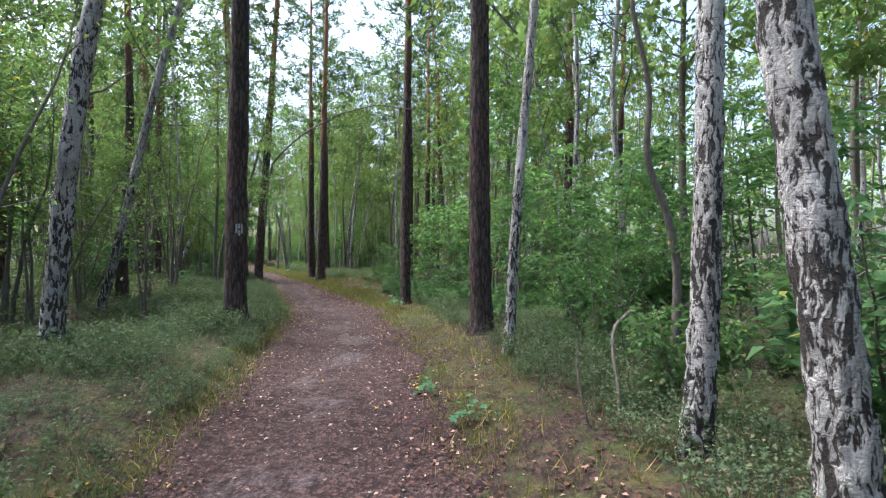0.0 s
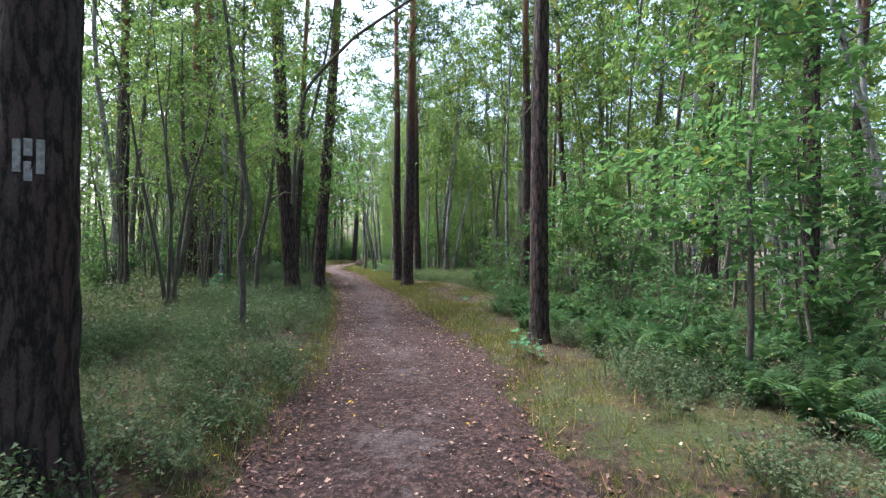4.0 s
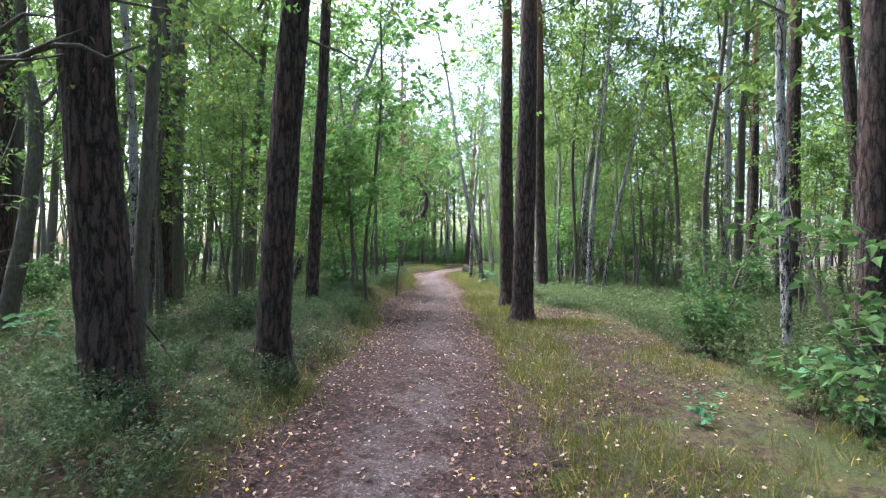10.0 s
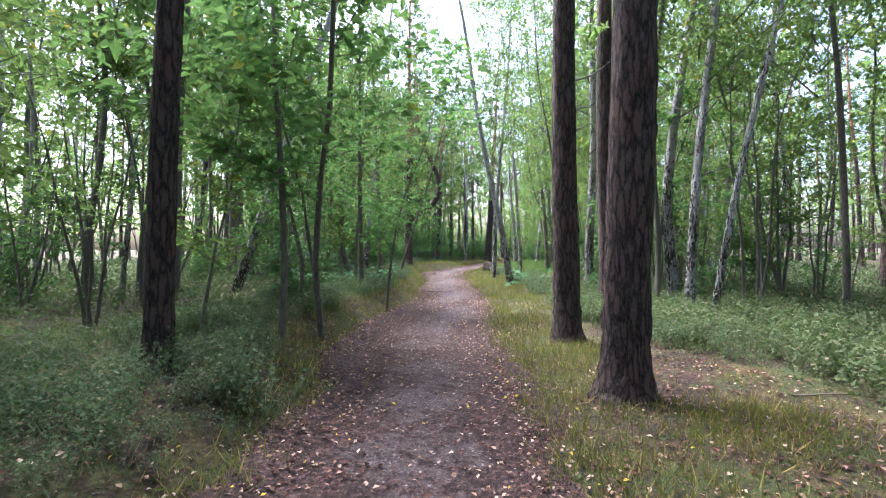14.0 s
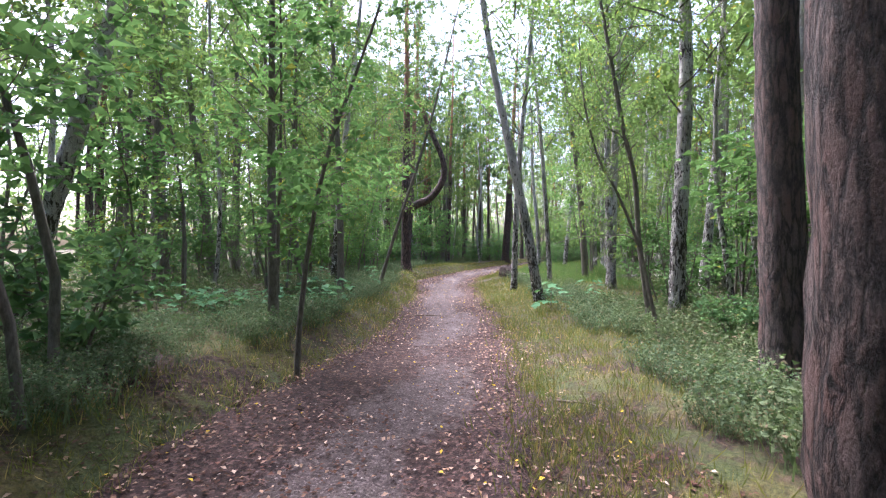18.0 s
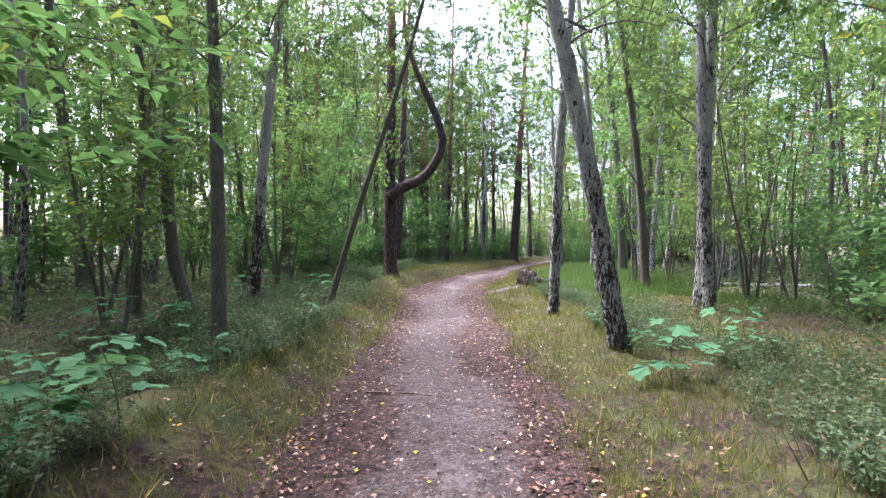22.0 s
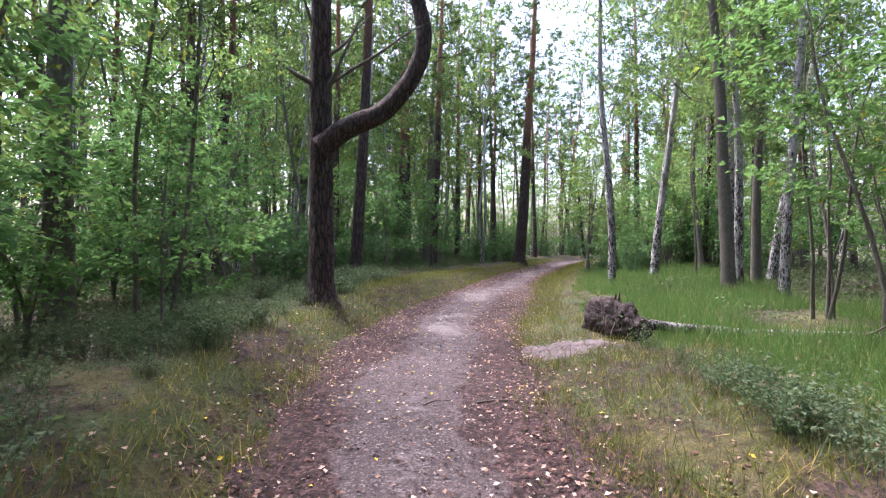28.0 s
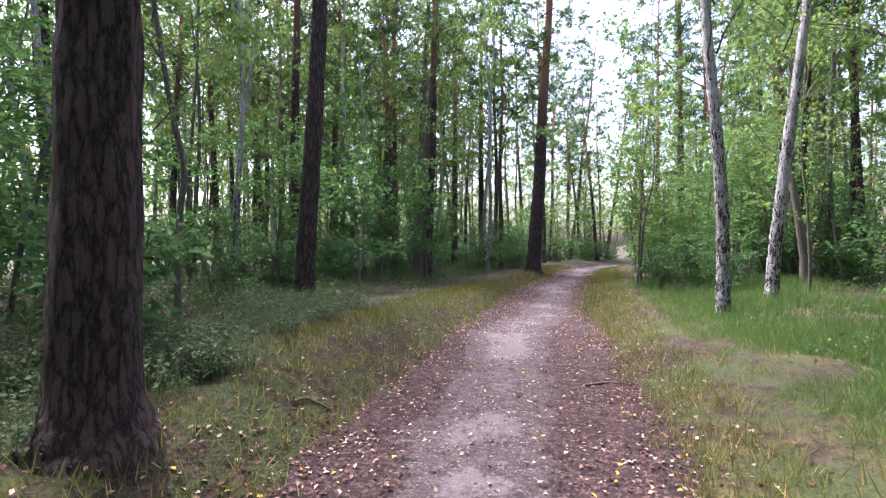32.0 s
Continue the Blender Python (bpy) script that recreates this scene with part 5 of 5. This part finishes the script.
def bilberry(seed, stems=15, per=11, tall=0.30, size=0.026):
    """A low shrub of upright twigs, each set with many small leaves."""
    draw = np.random.default_rng(seed)
    at, way = [], []
    wood = []
    for _ in range(stems):
        foot = np.array([*draw.normal(0, 0.09, 2), 0.0])
        tip = foot + np.array([*draw.normal(0, 0.11, 2), tall * draw.uniform(0.55, 1.1)])
        k = draw.uniform(0.25, 1.0, per) ** 0.8
        at.append(foot + (tip - foot) * k[:, None] + draw.normal(0, 0.016, (per, 3)))
        way.append(draw.normal(0, 1, (per, 3)) * [1, 1, 0.45] + [0, 0, 0.25])
        wood.append([foot + [0.004, 0, 0], foot - [0.004, 0, 0], tip])
    count = stems * per
    green = shards(np.concatenate(at), np.concatenate(way), draw.uniform(0.7, 1.35, count) * size, draw, 0.75, 0.65)
    return join([green, (np.array(wood).reshape(-1, 3), np.arange(stems * 3).reshape(-1, 3))])


def grass_tuft(seed, count=16, tall=0.22, wide=0.08, thin=0.05, lean=0.5):
    draw = np.random.default_rng(seed)
    at = draw.normal(0, 1, (count, 3)) * [wide, wide, 0]
    way = draw.normal(0, lean, (count, 3)) + [0, 0, 1]
    return shards(at, way, draw.uniform(0.5, 1.1, count) * tall, draw, thin * 1.5, 0.1)


def fallen(seed, size=0.042):
    draw = np.random.default_rng(seed)
    return leaves(np.array([[0, 0, 0.012]]), np.array([[1.0, 0, draw.uniform(-0.1, 0.4)]]), np.array([size]), draw, draw.uniform(0.55, 0.9), 0.0, 0.8)


def pebble(seed):
    draw = np.random.default_rng(seed)
    v = np.array([[1, 0, 0], [0, 1, 0], [-1, 0, 0], [0, -1, 0], [0, 0, 1], [0.7, 0.7, 0.5], [-0.7, 0.7, 0.5], [-0.7, -0.7, 0.5], [0.7, -0.7, 0.5]]) * [1, 0.8, 0.6] + draw.normal(0, 0.12, (9, 3))
    f = np.array([[0, 5, 4], [5, 1, 4], [1, 6, 4], [6, 2, 4], [2, 7, 4], [7, 3, 4], [3, 8, 4], [8, 0, 4], [0, 1, 5], [1, 2, 6], [2, 3, 7], [3, 0, 8]])
    return v * 0.012, f


def spread(count, seed, box, keep):
    draw = np.random.default_rng(seed)
    tries = draw.uniform(0, 1, (count * 16, 2)) * [box[2] - box[0], box[3] - box[1]] + [box[0], box[1]]
    d, k = off_path(tries[:, 0], tries[:, 1])
    fine = keep(tries[:, 0], tries[:, 1], d, LINE[k, 1])
    return tries[fine][:count]


WALKED = (-34, -3, 8, 78)
draw = np.random.default_rng(61)
bare = lambda x, y: ((x + 16.5) / 0.62) ** 2 + ((y - 46.62) / 0.48) ** 2 < 1
clearing = lambda d, s: (d < -0.9) & (d > -np.interp(s, [16, 19, 26, 29.5, 31], [1.5, 3.6, 4.0, 2.3, 1.6])) & (s > 16) & (s < 31)
sedge = lambda d, s: (d < -np.interp(s, [40, 46, 48], [3.2, 2.8, 2.4])) & (d > -7.5) & (s > 41) & (s < 64)
mossy = lambda d, s: (d > 0.8) & (d < 2.4) & (s > 49.5) & (s < 62)
meadow = lambda d, s: (d < -0.9) & (d > -6) & (s > 31) & (s < 48)
lumps = lambda x, y: 0.5 + 0.5 * np.clip(waves(x * 1.9, y * 1.9) * 1.2, -1, 1)
fade = lambda d, reach: np.random.default_rng(62).uniform(0, 1, len(d)) < np.exp(-np.abs(d) / reach)
places = spread(7400, 63, WALKED, lambda x, y, d, s: (np.abs(d) > np.where(d > 0, 3.2, 3.4)) & fade(d, 7.0) & ~clearing(d, s) & ~(sedge(d, s) & (np.sin(x * 1.9) * np.sin(y * 1.6) < 0.2)) & ~mossy(d, s) & ~bare(x, y) & ~(meadow(d, s) & (np.sin(x * 2.3) * np.sin(y * 1.9) < -0.25)))
cover("heath_undergrowth", [heath_tuft(400 + n) for n in range(5)], places, draw.uniform(0.5, 1.3, len(places)) * (1 + 0.3 * np.sin(places[:, 0] * 1.9) * np.sin(places[:, 1] * 2.2)), HEATH, "low dense undergrowth of small dull green leaves", "undergrowth", 64)
places = spread(5200, 87, (-40, -6, 18, 80), lambda x, y, d, s: (np.abs(d) > 5.5) & (np.abs(d) < 22) & ~sedge(d, s) & (lumps(x * 0.6, y * 0.6) > 0.2))
cover("deep_undergrowth", [heath_tuft(425 + n, 34, 0.42, 0.42, 0.085) for n in range(4)], places, draw.uniform(0.6, 1.3, len(places)), HEATH, "low green undergrowth deeper among the trees", "undergrowth", 88)
bank = lambda d, s: (d < -np.interp(s, [15, 19, 26, 29.5, 34], [4.6, 3.9, 4.1, 2.6, 3.0])) & (d > -9) & (s > 17) & (s < 36)
places = spread(3300, 81, WALKED, lambda x, y, d, s: bank(d, s))
cover("bilberry_bank", [bilberry(405 + n, 12, 9, 0.34, 0.036) for n in range(4)], places, draw.uniform(0.7, 1.4, len(places)), HEATH, "bank of low bilberry shrubs with fresh green leaves", "undergrowth", 82)
bed = lambda x, y, d, s: np.where(d > 0, d > half(d, s) + np.where(s < 25, 0.12, np.where(s < 42, 0.45, 0.75)), -d > half(d, s) + np.where(s < 12, 0.9, 1.3)) & (np.abs(d) < 3.9) & (s > -1.5) & (s < 53) & ~clearing(d, s) & ~sedge(d, s) & ~mossy(d, s) & ~bare(x, y)
places = spread(6200, 83, WALKED, lambda x, y, d, s: bed(x, y, d, s) & (np.random.default_rng(85).uniform(0, 1, len(d)) < np.clip(1.5 * lumps(x, y) - 0.1, np.where((d > 0) & (s > 3), 0.45, 0.08), np.where(d > 0, 1.0, 0.7))))
cover("heath_shrubs", [bilberry(415 + n) for n in range(6)], places, draw.uniform(0.7, 1.15, len(places)) * (0.65 + 0.6 * lumps(places[:, 0], places[:, 1])), HEATH, "knee-high dark green bilberry shrubs beside the path", "undergrowth", 84)
places = spread(15500, 65, WALKED, lambda x, y, d, s: (np.abs(d) > half(d, s) - 0.1) & ~bare(x, y) & (np.random.default_rng(86).uniform(0, 1, len(d)) < np.where(d < 0, np.interp(s, [0, 9, 14], [0.3, 0.4, 1.0]), 1.0)) & ((((d < 0) & (d > -2.1) | (d > 0) & (d < half(d, s) + np.where(s < 25, 0.3, 0.7))) & fade(d, 6.0)) | (clearing(d, s) & (np.sin(x * 1.7 + 1) * np.sin(y * 1.4) > np.interp(s, [18, 22, 26], [0.0, 0.4, 0.6]))) | mossy(d, s) | (meadow(d, s) & fade(d, 4.0)) | ((d < 0) & (d > -4) & fade(d, 1.2))))
cover("verge_grass", [grass_tuft(420 + n, 18, 0.13, 0.11, 0.045) for n in range(5)], places, draw.uniform(0.5, 1.35, len(places)), GRASS, "short yellow-green grass along the edges of the path", "grass", 66)
places = spread(5800, 67, (-24, 36, -6, 68), lambda x, y, d, s: sedge(d, s) & ~bare(x, y) & (np.sin(x * 1.1 + 0.4 * y) * np.sin(y * 0.9 - 0.5 * x) + 0.5 * np.sin(x * 3.1) * np.sin(y * 2.7) > -0.6 + 0.14 * (-2.4 - d)))
cover("tall_grass", [grass_tuft(440 + n, 30, 0.40, 0.16, 0.02, 0.75) for n in range(4)], places, draw.uniform(0.4, 1.2, len(places)) * (0.35 + 0.65 * ease(-off_path(places[:, 0], places[:, 1])[0], 2.4, 4.0) * ease(places[:, 1], 40, 48)), TALL_GRASS, "tall fresh green grass in a damp hollow", "grass", 68)
rim = lambda d, s: np.exp(-((np.abs(d) - half(d, s) + 0.17) / 0.36) ** 2)
chance = np.random.default_rng(69)
places = spread(19000, 70, (-30, 0, 2, 74), lambda x, y, d, s: (np.abs(d) < 2.0) & (chance.uniform(0, 1, len(d)) < np.interp(s, [0, 12, 20, 60], [0.3, 0.4, 1.0, 1.0]) * (0.3 + 0.7 * rim(d, s))) | (clearing(d, s) & (chance.uniform(0, 1, len(d)) < 0.2)) | bare(x, y) & (chance.uniform(0, 1, len(d)) < 0.4))
cover("fallen_leaves", [fallen(460 + n) for n in range(6)], places, draw.uniform(0.45, 1.2, len(places)), FALLEN, "scattered pale yellow and whitish fallen leaves on the path", "fallen leaves", 74)
places = spread(60000, 75, (-30, 0, 2, 74), lambda x, y, d, s: (d < -1.0) & (d > -4) & (s > 1) & (s < 9) & (chance.uniform(0, 1, len(d)) < 0.35) | (np.abs(d) < 2.2) & (chance.uniform(0, 1, len(d)) < 0.15 + 0.85 * np.exp(-((np.abs(d) - half(d, s) + 0.07) / 0.33) ** 2)) | (clearing(d, s) & (s > 20) & (chance.uniform(0, 1, len(d)) < 0.9)) | ((d > 0) & (d < 2.6) & (s > 24) & (s < 31) & (chance.uniform(0, 1, len(d)) < 0.6)))
cover("brown_litter", [fallen(470 + n, 0.04) for n in range(6)], places, draw.uniform(0.5, 1.3, len(places)), BROWN_LEAF, "brown leaf litter along the margins of the path", "leaf litter", 76)
places = spread(3500, 77, (-30, 0, 2, 70), lambda x, y, d, s: np.abs(d) < 1.05)
cover("pebbles", [pebble(480 + n) for n in range(5)], places, draw.uniform(0.3, 1.1, len(places)) ** 1.5, PEBBLE, "small pale pebbles in the trodden earth", "pebbles", 78)
places = spread(6000, 79, (-30, 0, 2, 70), lambda x, y, d, s: np.abs(d) < 1.2)
cover("dark_crumbs", [pebble(490 + n) for n in range(5)], places, draw.uniform(0.3, 1.3, len(places)), ROOT_SOIL, "dark crumbs of bark and cones on the path", "crumbs", 80)
